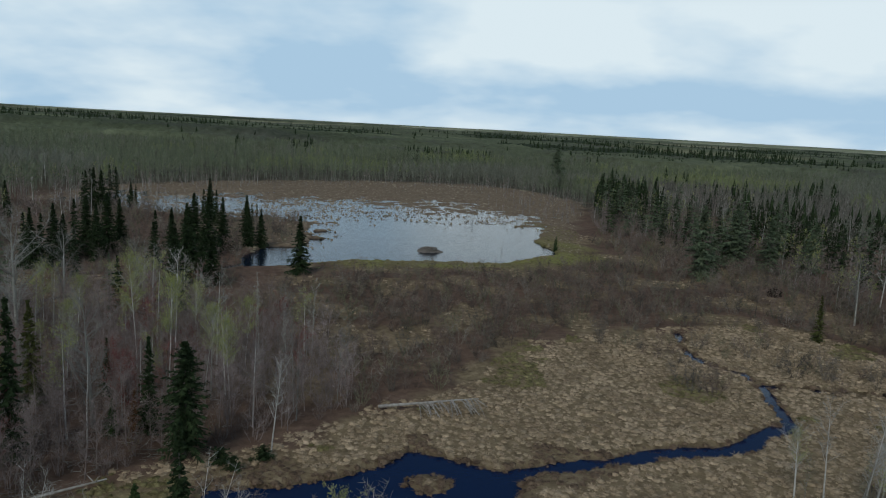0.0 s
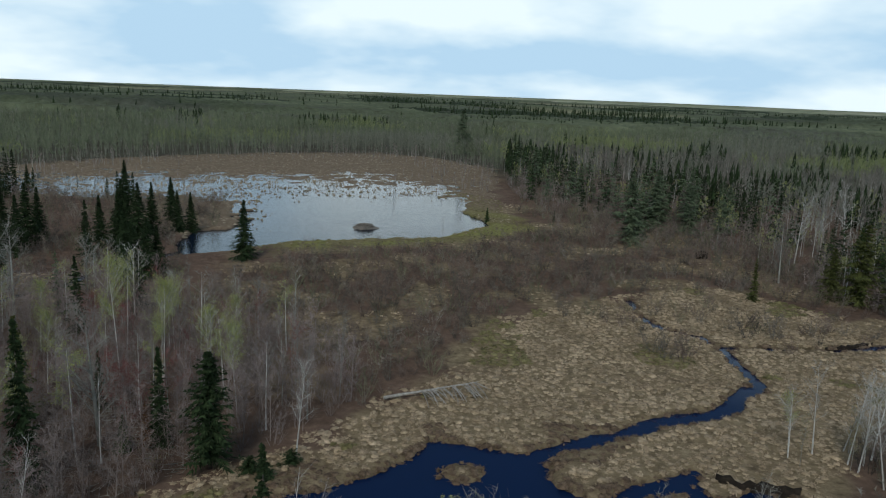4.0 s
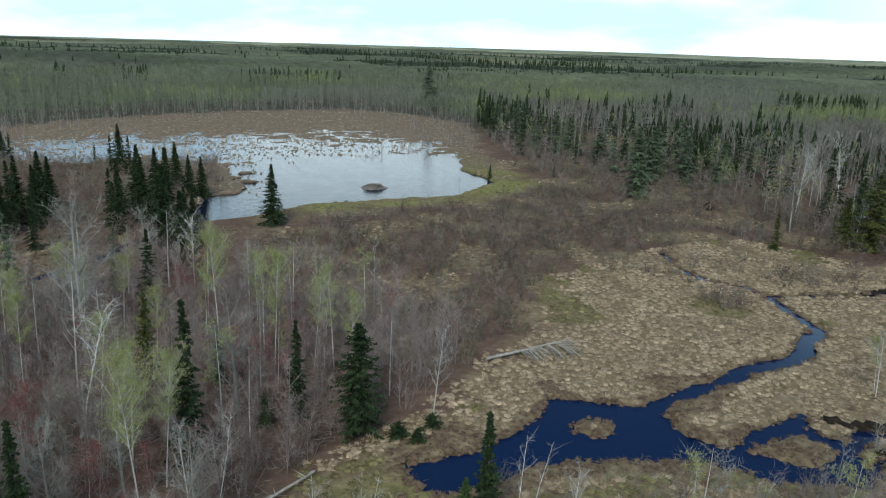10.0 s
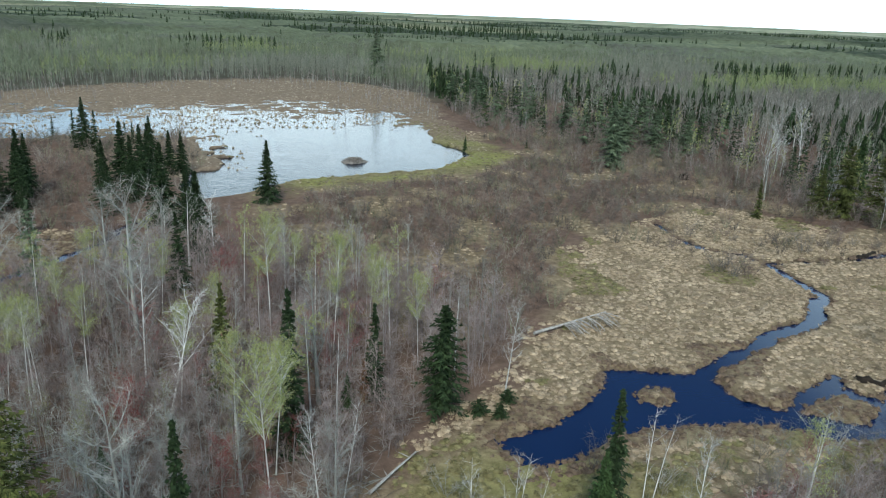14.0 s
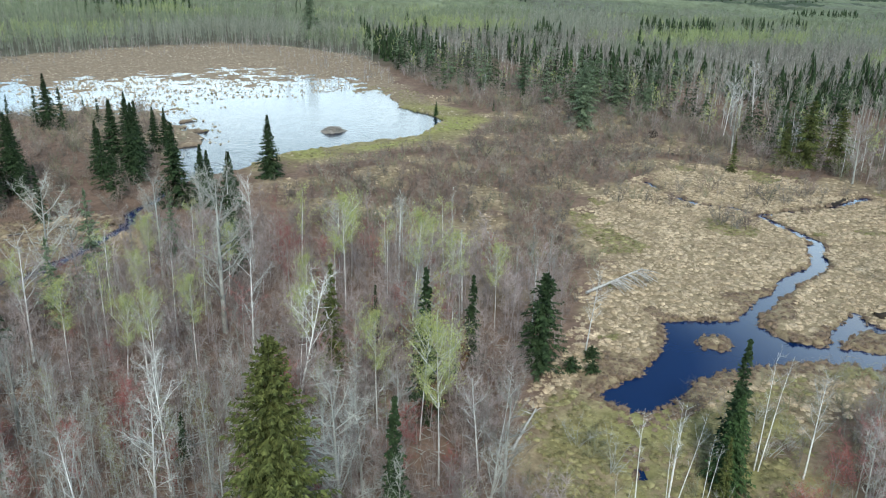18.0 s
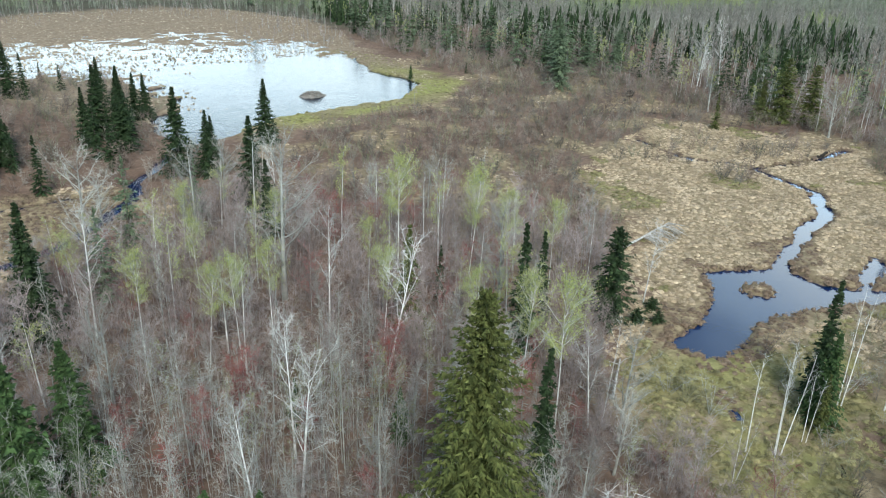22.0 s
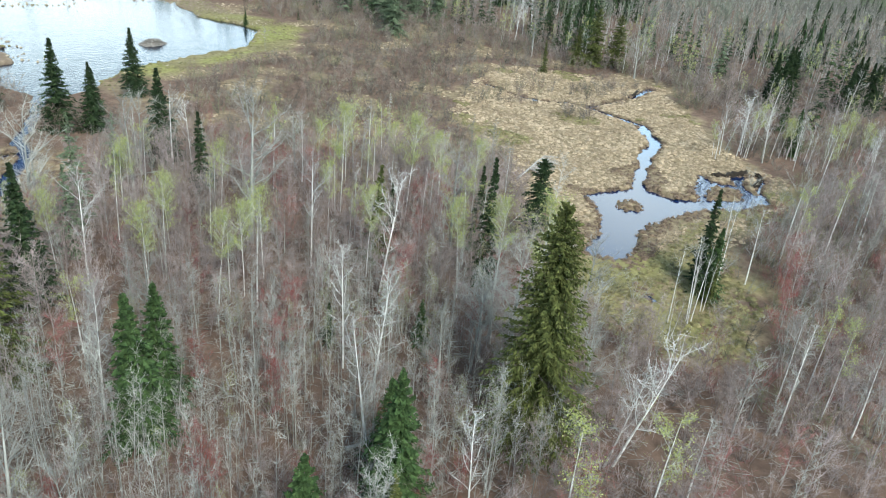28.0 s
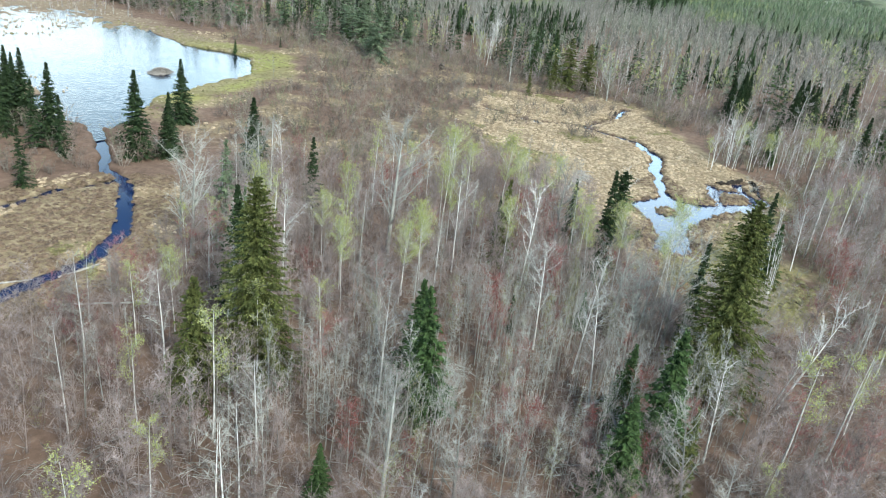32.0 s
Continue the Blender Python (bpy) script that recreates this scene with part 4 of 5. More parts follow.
STAND = ((aspen_a, 0.28), (aspen_b, 0.24), (aspen_c, 0.22), (birch_a, 0.03), (mauve_tree, 0.12), (maple, 0.02))
MIXED = ((mauve_tree, 0.56), (aspen_a, 0.06), (aspen_c, 0.09), (birch_a, 0.04), (budding, 0.055), (maple, 0.085), (wide_grey, 0.05))
rows = []
for i in order[:280]:
    pole = rng.random() < float(pole_stand(wx[i:i + 1], wy[i:i + 1])[0])
    model = chosen(STAND if pole else MIXED)
    if model is budding and wy[i] < 48:
        model = mauve_tree
    rows.append((model, float(wx[i]), float(wy[i]), rng.uniform(0.6, 1.08), abs(rng.gauss(0, 3)), rng.uniform(0, 360)))
# trees that stand out
rows += [(birch_b, -46.9, 33.2, 1.12, 17, 207), (birch_a, -47.4, 33.6, 0.9, 12, 190), (birch_a, -13.0, 58.6, 0.8, 3, 90), (birch_a, -42.6, 67.8, 1.12), (birch_b, -41.1, 60.2, 1.1, 8, 100), (wide_grey, -29.1, 61.3, 1.3), (birch_a, -59.7, 77.0, 1.1), (wide_grey, -57.8, 91.2, 1.45), (wide_grey, -43.3, 75.9, 1.75), (birch_a, -67.6, 60.2, 1.0, 2, 20),
         (birch_slim, -24.7, 38.7, 0.98, 3, 250), (birch_slim, -23.1, 37.4, 1.0, 6, 40), (birch_slim, -22.9, 37.6, 0.95, 12, 60), (birch_slim, -23.3, 37.3, 0.85, 3, 300), (birch_slim, -22.8, 37.2, 0.9, 16, 80), (birch_slim, -28.1, 37.3, 0.6, 8, 40), (birch_slim, -27.9, 37.2, 0.55, 12, 100), (birch_slim, -13.2, 38.5, 1.1, 6, 60), (birch_slim, -13.0, 38.3, 1.05, 14, 80), (birch_slim, -19.8, 37.4, 0.6, 14, 60), (birch_slim, -19.6, 37.2, 0.6, 8, 90), (birch_slim, -30.7, 46.7, 0.95, 10, 60), (birch_a, -11, 36, 0.8, 7, 80),
         (budding, -18.5, 66.4, 0.92), (budding, -30.9, 75.9, 1.25), (budding, -36.5, 72, 0.8), (budding, -25.7, 70.6, 1.16), (budding, -47.2, 69.2, 0.88), (budding, -50.6, 67.6, 0.92), (budding, -35.1, 47.2, 1.26),
         (budding, -48, 90, 0.8), (budding, -60, 82, 0.8), (budding, -27, 84, 0.8), (budding, -20, 78, 0.8), (budding, -41, 84, 0.8),
         (maple, -29, 66, 1.0), (maple, -27.5, 63.5, 0.95), (maple, -31, 80, 1.0), (maple, -35, 82, 1.1), (maple, -44, 56, 0.9), (maple, -52, 52, 0.8), (maple, -16, 31, 1.1), (maple, -20, 30, 1.0),
         (wide_grey, -36.6, 50.8, 0.85), (wide_grey, -40.5, 48.0, 0.85), (wide_grey, -43.4, 44.1, 1.3), (wide_grey, -55, 96, 1.0), (wide_grey, -40.5, 100.5, 1.1), (birch_b, -34.5, 99, 0.9), (wide_grey, -50, 46, 0.8), (wide_grey, -46.5, 92, 1.3),
         (wide_grey, -27, 88, 0.9), (wide_grey, -18, 90, 0.8)]
for x, y, size in ((-57, 72, 0.9), (-53, 68, 0.85), (-40, 63, 0.9), (-70, 80, 0.8), (-22, 70, 0.9), (-50, 80, 0.8)):
    rows.append((budding, x, y, size, 2, 90))
# white birches along the east wood
for i in range(66):
    k = (i % 52) / 87
    if i < 52:
        x, y = 30 + 15 * k / 0.6 + rng.uniform(-1, 6), 51 - 18 * k / 0.6 + rng.uniform(-1.5, 4)
        if k < 0.2:
            y += 3
    else:
        y = rng.uniform(75, 135)
        x = 74 + rng.uniform(0, 12) + (6 if y > 118 else 0)
    rows.append((chosen(((birch_a, 0.34), (aspen_c, 0.36), (budding, 0.14), (birch_b, 0.16))), x, y, rng.uniform(0.55, 0.85), abs(rng.gauss(0, 5)), rng.uniform(0, 360)))
rows += [(wide_grey, 71.5, 88.4, 1.2), (wide_grey, 69, 114, 1.2), (birch_b, 81, 127, 1.3), (birch_b, 95, 131, 1.4), (wide_grey, 92, 135, 1.6)]
planted(rows, 2)
rest = order[280:]
twig_mats = [BARK_GREY, TWIG_GREY, BUD_GREEN, TWIG_MAUVE, BARK_WHITE, TWIG_RED, BUD_RED]


def light_tree(bark, twig, bud, **more):
    t, l, b = bare_tree(sides=4, bends=2, **more)
    return joined((t, bark), (l, twig), (b, bud))


LIGHT = [light_tree(0, 1, 2, seed=21, height=8.5, radius=0.065, count=13, reach=1.2, up=1.8, twigs=20, thick=0.022, first=0.25, lift=1.0),
         light_tree(3, 3, 2, seed=22, height=5.5, radius=0.05, count=16, reach=2.1, up=1.6, twigs=24, thick=0.024, first=0.08, lift=0.9, fine=0.45),
         light_tree(3, 3, 2, seed=23, height=6.5, radius=0.055, count=16, reach=2.4, up=1.5, twigs=24, thick=0.024, first=0.08, lift=0.9, fine=0.45),
         light_tree(4, 1, 2, seed=24, height=9.5, radius=0.10, count=14, reach=1.9, up=1.1, twigs=20, thick=0.028, first=0.3),
         light_tree(4, 1, 2, seed=25, height=9.5, radius=0.09, count=14, reach=1.7, up=0.9, twigs=10, leaves=9, leaf=0.10),
         light_tree(0, 5, 6, seed=26, height=6, radius=0.055, count=15, reach=2.2, up=1.3, twigs=22, thick=0.026, first=0.12)]
crowd("bare_wood", LIGHT, spots_at(wx[rest], wy[rest], 0.72, 1.15, 6, 43, chance=(0.12, 0.37, 0.36, 0.05, 0.04, 0.06)), twig_mats,
      "bare grey and mauve birch and aspen wood in early spring", "woodland", 1)

# saplings and brush under the near wood
qx, qy = scatter(-90, -36, 30, 72, 1.25, lambda x, y: in_near(x, y) * pole_stand(x, y) * 0.75, 90)
POLE = [light_tree(0, 1, 2, seed=s, height=h, radius=0.027, count=10, reach=1.1, up=1.6, twigs=11, thick=0.014, first=0.3, lift=0.7, fine=0.55) for s, h in ((31, 7.5), (32, 8.5), (33, 6.5))]
crowd("aspen_poles", POLE, spots_at(qx, qy, 0.65, 1.05, 3, 91), twig_mats, "dense thin grey-green aspen poles without leaves", "woodland", 20)
BRUSH = [shrub(51, 3.2, 6, 24, 0.5, 0.02), shrub(52, 2.4, 7, 20, 0.8, 0.02), shrub(53, 4.2, 6, 26, 0.35, 0.02), shrub(54, 2.6, 6, 16, 0.6, 0.02, leaves=1)]
bx, by = scatter(-112, 46, 18, 108, 1.6, lambda x, y: in_near(x, y) * dry(x, y) * (0.4 + 0.6 * vnoise(x, y, 7, 33)), 44)
crowd("underbrush", BRUSH, spots_at(bx, by, 0.6, 1.1, 4, 45, chance=(0.35, 0.3, 0.25, 0.1)), [TWIG_MAUVE, BUD_OLIVE], "mauve-brown leafless brush under the trees", "underbrush", 2)

def twig_litter(seed):
    """Fallen twigs lying over each other on the leaves."""
    rng = random.Random(seed)
    s = Shape()
    for i in range(9):
        p = Vector((rng.uniform(-1, 1), rng.uniform(-1, 1), rng.uniform(0.03, 0.3)))
        a = rng.uniform(0, 6.283)
        e = p + Vector((math.cos(a), math.sin(a), rng.uniform(-0.06, 0.25))) * rng.uniform(0.7, 2.0)
        s.tube([p, p.lerp(e, 0.55) + Vector((rng.gauss(0, 0.08), rng.gauss(0, 0.08), 0.03)), e], [rng.uniform(0.015, 0.035), 0.014, 0], 3, rng.choice((0, 0, 1)))
    return s


dx, dy = scatter(-112, -20, 22, 76, 1.7, lambda x, y: in_near(x, y) * dry(x, y) * 0.8, 94)
crowd("fallen_twigs", [twig_litter(s) for s in (55, 56, 57)], spots_at(dx, dy, 0.7, 1.4, 3, 95, 0.0), [TWIG_GREY, BARK_DARK], "grey and dark fallen twigs on brown leaves", "twigs", 27)

# alder thicket between the pond and the marsh, and on the west shore
ALDER = [shrub(61, 3.0, 7, 20, 0.8, 0.045, mat=0), shrub(62, 2.3, 7, 18, 1.0, 0.045, mat=0), shrub(63, 3.6, 6, 21, 0.6, 0.045, mat=2), shrub(64, 1.8, 6, 16, 1.1, 0.045, mat=2), shrub(65, 2.5, 6, 18, 0.9, 0.045, mat=3)]


def alder_weight(x, y):
    belt = poly_sd(x, y, POND) > 11 + 5 * vnoise(x, y, 9, 35)
    open_marsh = poly_sd(x, y, MARSH) > 0.5 + 5 * (vnoise(x, y, 6, 36) - 0.5)
    w = (x > -28) & (x < 78) & (y > 66) & (y < 205) & belt & open_marsh & ~in_near(x, y)
    w = w & ~((x > 40) & (y > 190))
    west = (x < -32) & (x > -112) & (y > 118) & (y < 205) & ~in_meadow(x, y) & (~in_wet(x, y) | (pond_water(x, y) > 3))
    south = (x > -24) & (x < 46) & (y > 12) & (y < 43) & ~in_marsh(x, y) & ~in_right(x, y)
    thin = in_marsh(x, y) & (y > 78) & (vnoise(x, y, 8, 37) > 0.62)
    return (w * np.clip(2.35 - 2.3 * vnoise(x, y, 6, 24), 0.2, 1) + west * 0.7 + south * 0.8 + thin * 0.45 + in_marsh(x, y) * (y < 47) * (vnoise(x, y, 5, 38) > 0.45) * 0.4 + in_marsh(x, y) * (x > -15.5 + 3 * vnoise(x, y, 4, 48)) * (y < 43.5) * 0.9 + in_marsh(x, y) * (x > -20) * (y < 36) * 0.7) * dry(x, y)


ax, ay = scatter(-112, 78, 28, 205, 2.15, alder_weight, 46)
SOFT = [shrub(66, 3.2, 7, 24, 0.7, 0.02, 0.02, mat=0), shrub(67, 2.4, 7, 20, 0.9, 0.02, 0.02, leaves=1, leaf=0.06, mat=3), shrub(68, 3.8, 6, 26, 0.6, 0.02, 0.02, mat=2), shrub(69, 2.0, 6, 18, 1.0, 0.02, 0.02, leaves=1, leaf=0.06, mat=3)]
bank = ay < 60
crowd("bank_brush", SOFT, spots_at(ax[bank], ay[bank], 0.7, 1.3, 4, 96), [TWIG_GREY, BUD_OLIVE, TWIG_ALDER, ALDER_OLIVE], "olive and grey fine-twigged brush on the creek's south bank", "underbrush", 28)
ax, ay = ax[~bank], ay[~bank]
crowd("alder_thicket", ALDER, spots_at(ax, ay, 0.65, 1.45, 5, 47), [TWIG_ALDER, BUD_OLIVE, ALDER_RED, ALDER_OLIVE], "grey-brown leafless alder thicket", "thicket", 3)

vx, vy = scatter(-34, 46, 12, 44, 1.8, lambda x, y: in_near(x, y) * dry(x, y) * (0.4 + 0.5 * vnoise(x, y, 5, 42)), 92)
crowd("south_brush", SOFT, spots_at(vx, vy, 0.7, 1.3, 4, 93), [TWIG_RED, BUD_OLIVE, TWIG_GREY, ALDER_OLIVE], "olive, grey and reddish leafless brush south of the marsh", "underbrush", 22)

# sedge: the tussock marsh, the pond's margin and the drowned meadow behind it
TUSSOCK = [tussock(s, 22, 0.36 + 0.06 * (s % 3), 0.175, 6) for s in (71, 72, 73, 74)]


def marsh_weight(x, y):
    e = poly_sd(x, y, MARSH) + (vnoise(x, y, 5, 21) - 0.5) * 4
    m = np.maximum(e < -0.3, in_meadow(x, y))
    return m * (near_water(x, y) > 0.05) * (stream_water(x, y) > 0.1) * 0.93


tx, ty = scatter(-90, 72, 28, 124, 0.68, marsh_weight, 48)
wetness = np.minimum(near_water(tx, ty), stream_water(tx, ty))
rim = wetness < 0.5 + 7.0 * vnoise(tx, ty, 4, 39) ** 2 * step(-poly_sd(tx, ty, BASIN), -9, -3)
rim = rim | (in_meadow(tx, ty) & (vnoise(tx, ty, 5, 27) > 0.42))
lush = (~rim) & (0.7 * vnoise(tx, ty, 10, 40) + 0.3 * vnoise(tx, ty, 2.5, 41) + 0.16 * (ty < 46) + 0.14 * (ty < 51) * (tx < -8) > 0.7)
for name, mask, mat, label, seed in (("sedge_marsh", ~rim & ~lush, SEDGE, "dry tan sedge tussocks of a marsh", 4), ("wet_sedge", rim, SEDGE_WET, "dark wet sedge clumps along the water's edge", 5),
                                     ("green_sedge", lush, SEDGE_GREEN, "greening sedge tussocks", 6)):
    crowd(name, TUSSOCK, spots_at(tx[mask], ty[mask], 0.4, 1.35, 4, 49 + seed, 0.03), [mat], label, "sedge", seed)

# ragged clumps that overhang the water's edge
sx, sy = scatter(-32, 72, 33, 104, 0.6, lambda x, y: (near_water(x, y) > -0.15 + 0.25 * (y > 59)) * (near_water(x, y) < 0.4) * 0.55, 97)
crowd("edge_sedge", [tussock(s, 18, 0.34, 0.36, 6) for s in (79, 80, 81)], np.stack([sx, sy, np.full(sx.size, 0.0), np.random.default_rng(98).uniform(0.4, 0.95, sx.size), sx * 5 % 6.28, np.arange(sx.size) % 3], 1), [SEDGE_WET], "dark ragged sedge clumps overhanging the creek", "sedge", 29)

qx, qy = scatter(-26, 78, 68, 200, 1.2, lambda x, y: (poly_sd(x, y, MARSH) > 0.5) * ~in_near(x, y) * ~in_right(x, y) * (poly_sd(x, y, POND) > 9) * np.clip(1.8 * vnoise(x, y, 6, 24) - 0.95, 0, 0.8), 53)
crowd("thicket_sedge", TUSSOCK, spots_at(qx, qy, 0.7, 1.2, 4, 54, 0.05), [SEDGE], "dry sedge between the alder bushes", "sedge", 19)
px, py = scatter(-118, 66, 140, 348, 1.75, lambda x, y: in_wet(x, y) * (pond_water(x, y) > -0.1) * 0.75, 55)
keep = ground_z(px, py) > POND_Z + 0.01
crowd("drowned_meadow", [tussock(s, 9, 0.55, 0.2, 5, False) for s in (75, 76, 77, 78)], spots_at(px[keep], py[keep], 0.6, 1.6, 4, 56, 0.08), [SEDGE_RED], "red-brown sedge of a drowned meadow", "sedge", 7)
gx, gy = scatter(-30, 62, 136, 225, 1.3, lambda x, y: (poly_sd(x, y, POND) < 10) * (pond_water(x, y) > 0.1) * (x > -26) * 0.85, 57)
crowd("pond_margin", TUSSOCK, spots_at(gx, gy, 0.6, 1.2, 4, 58, 0.05), [SEDGE_GREEN], "yellow-green sedge along the pond's shore", "sedge", 8)

# the wood on the east side: spruces along its edge, pale birches behind
edge_sd = lambda x, y: -poly_sd(x, y, R_FOREST)
MID_C = [joined((t, 0), (c, m)) for (t, c), m in ((conifer(81, 10, 2.1, 15, 6, 2, wide=0.3, spray=0.5), 1), (conifer(82, 10, 1.7, 15, 6, 2, wide=0.28, ragged=0.45, spray=0.5), 1), (conifer(83, 10, 2.5, 14, 6, 2, wide=0.34, spray=0.5), 2), (conifer(84, 11, 2.8, 13, 7, 3, wide=0.26, slim=0.55, first=0.15, ragged=0.55, spray=0.45), 3))]
FAR_C = [far_conifer(104, 10.5, 1.7), far_conifer(105, 12, 1.9)]
SPRUCE_CLUMPS = [(102, 202, 15), (126, 194, 13), (205, 178, 24), (143, 131, 13), (130, 155, 14), (112, 128, 10), (126, 65, 8), (100, 92, 7), (165, 150, 12), (92, 175, 10)]
SPRUCE_BELT = [(34, 372, 6), (66, 345, 8), (78, 318, 10), (72, 285, 12), (66, 250, 13), (63, 215, 14), (72, 190, 14), (82, 168, 12), (88, 150, 9)]


def spruce_weight(x, y):
    d = edge_sd(x, y)
    belt = run_sd(x, y, SPRUCE_BELT) + (vnoise(x, y, 9, 51) - 0.5) * 14
    main = (d > 2) & (belt < 0)
    loose = (d > 3) & (y > 122) & (vnoise(x, y, 13, 50) > 0.74)
    low = (d > 6) & (y <= 122) & (vnoise(x, y, 13, 52) > 0.76)
    clump = np.minimum.reduce([np.hypot(x - cx, y - cy) - r for cx, cy, r in SPRUCE_CLUMPS]) + (vnoise(x, y, 6, 49) - 0.5) * 8 < 0
    return np.maximum(np.maximum(main * (0.32 + 0.25 * (y > 235)), clump * (d > 4) * 0.5), np.maximum(loose * 0.3, low * 0.3))


sx, sy = scatter(20, 330, 20, 385, 2.9, spruce_weight, 59)
reach = np.hypot(sx + 30, sy)
close = (reach < 285) & (edge_sd(sx, sy) < 40)
crowd("spruce_wood", MID_C, spots_at(sx[close], sy[close], 0.4, 1.25, 4, 60, chance=(0.28, 0.22, 0.28, 0.22)), [BARK_DARK, NEEDLE_DARK, NEEDLE_FIR, NEEDLE_PINE], "dark spruce wood along the marsh's east edge", "woodland", 9)
deep = ~close & (reach < 420) & (edge_sd(sx, sy) < 110)
crowd("inner_spruce_wood", FAR_C, spots_at(sx[deep], sy[deep], 0.5, 1.0, 2, 67), [BARK_DARK, NEEDLE_DARK], "dark spruces deeper in the east wood", "woodland", 16)
MID_B = [light_tree(3, 3, 2, seed=91, height=9, radius=0.065, count=8, reach=1.9, up=1.3, twigs=18, thick=0.05, first=0.25, lift=0.9), light_tree(4, 1, 2, seed=92, height=9.5, radius=0.09, count=8, reach=2.0, up=1.2, twigs=18, thick=0.045, first=0.3),
         light_tree(3, 3, 2, seed=93, height=7, radius=0.08, count=9, reach=2.3, up=1.3, twigs=20, thick=0.05, first=0.12, lift=0.9), light_tree(0, 1, 2, seed=94, height=9, radius=0.07, count=8, reach=1.9, up=1.2, twigs=10, leaves=4, leaf=0.17)]
ex, ey = scatter(42, 240, 0, 300, 3.6, lambda x, y: in_right(x, y) * (0.75 - 0.4 * (y > 122)) * step(-edge_sd(x, y), -70, -45), 61)
crowd("birch_wood", MID_B, spots_at(ex, ey, 0.65, 1.05, 4, 62, chance=(0.30, 0.14, 0.34, 0.22)), twig_mats, "bare birch and aspen wood beyond the marsh", "woodland", 10)
ux, uy = scatter(26, 130, 12, 260, 2.7, lambda x, y: in_right(x, y) * step(-edge_sd(x, y), -42, -22) * 0.85, 68)
crowd("east_brush", ALDER, spots_at(ux, uy, 0.9, 1.6, 5, 69), [TWIG_MAUVE, BUD_OLIVE, TWIG_ALDER, ALDER_OLIVE], "mauve-brown brush along the edge of the east wood", "underbrush", 17)
lx, ly = scatter(-180, -56, 90, 270, 5.4, lambda x, y: (x < -62 - 0.22 * (y - 100)) * ~in_wet(x, y) * ~in_meadow(x, y) * ((y > 125) | (x < -95)) * (0.4 + 0.4 * vnoise(x, y, 14, 53)), 63)
crowd("west_birch_wood", MID_B, spots_at(lx, ly, 0.7, 1.1, 4, 64, chance=(0.32, 0.22, 0.36, 0.10)), twig_mats, "bare birch and aspen wood west of the pond", "woodland", 11)
cx, cy = scatter(-190, -56, 110, 240, 3.8, lambda x, y: (x < -62 - 0.22 * (y - 100)) * ~in_wet(x, y) * (vnoise(x, y, 15, 54) > 0.68) * 0.5, 65)
crowd("west_spruces", MID_C, spots_at(cx, cy, 0.6, 1.2, 2, 66), [BARK_DARK, NEEDLE_DARK, NEEDLE_FIR, NEEDLE_PINE], "dark spruces west of the pond", "woodland", 12)

# the far woods, thinning out into a canopy towards the horizon
FAR_B = [slim_tree(s, h, 2.8, 2, 26, 0.24) for s, h in ((101, 10), (102, 9.4), (103, 10.5))]
FINE_B = [slim_tree(s, h, 3.0, 3, 36, 0.17) for s, h in ((106, 9), (107, 8.2), (108, 9.6))]


def seen_side(x, y):
    a = np.degrees(np.arctan2(x + 60, y + 10))
    return (a > -42) & (a < 98)


def behind(x, y):
    fringe = poly_sd(x, y, WETLAND) > -14 * (y > 270) * vnoise(x, y, 7, 64) ** 2
    back = fringe & ((y > 262 + 0.25 * x) | (x > 100) | (x < -112))
    return back & ((edge_sd(x, y) < 0) | (edge_sd(x, y) > 36) | (np.hypot(x, y) > 330))


fx, fy, size = [], [], []
for r0, r1, space, seed in ((110, 420, 4.3, 71), (420, 680, 5.6, 72)):
    x, y = scatter(-r1, r1, -60, r1, space, lambda x, y: seen_side(x, y) * behind(x, y) * (np.hypot(x, y) > r0) * (np.hypot(x, y) <= r1) * 0.85, seed)
    fx.append(x); fy.append(y); size.append(np.full(len(x), 1.0))
fx, fy, size = np.concatenate(fx), np.concatenate(fy), np.concatenate(size)
dist = np.hypot(fx, fy)
dark = 0.72 * vnoise(fx * 0.5, fy, 80, 55) + 0.24 * vnoise(fx, fy, 24, 59) + 0.04 * vnoise(fx, fy, 7, 56) > 0.80 + 0.12 * (fx > 90) * (dist < 330) + 0.3 * (fx < 60) * (dist < 560)
east = ~dark & (fx > 85) & (dist < 310 + 90 * vnoise(fx, fy, 30, 60) - 60 * (fy < 130)) & (vnoise(fx, fy, 16, 61) < 0.8)
grey = ~dark & ~east & (vnoise(fx, fy, 45, 57) + 0.25 * (fx > 100) * (dist < 420) > 0.66)
lime = ~dark & ~grey & ~east & (vnoise(fx, fy, 38, 58) + 0.22 * (fx > 60) * (dist < 520) > 0.84)
for cx, cy, rx, ry in ((145, 372, 48, 58), (232, 268, 75, 34)):
    patch = ~dark & (np.hypot((fx - cx) / rx, (fy - cy) / ry) + 0.7 * vnoise(fx, fy, 9, 66) < 1.15)
    lime, grey, east = lime | patch, grey & ~patch, east & ~patch
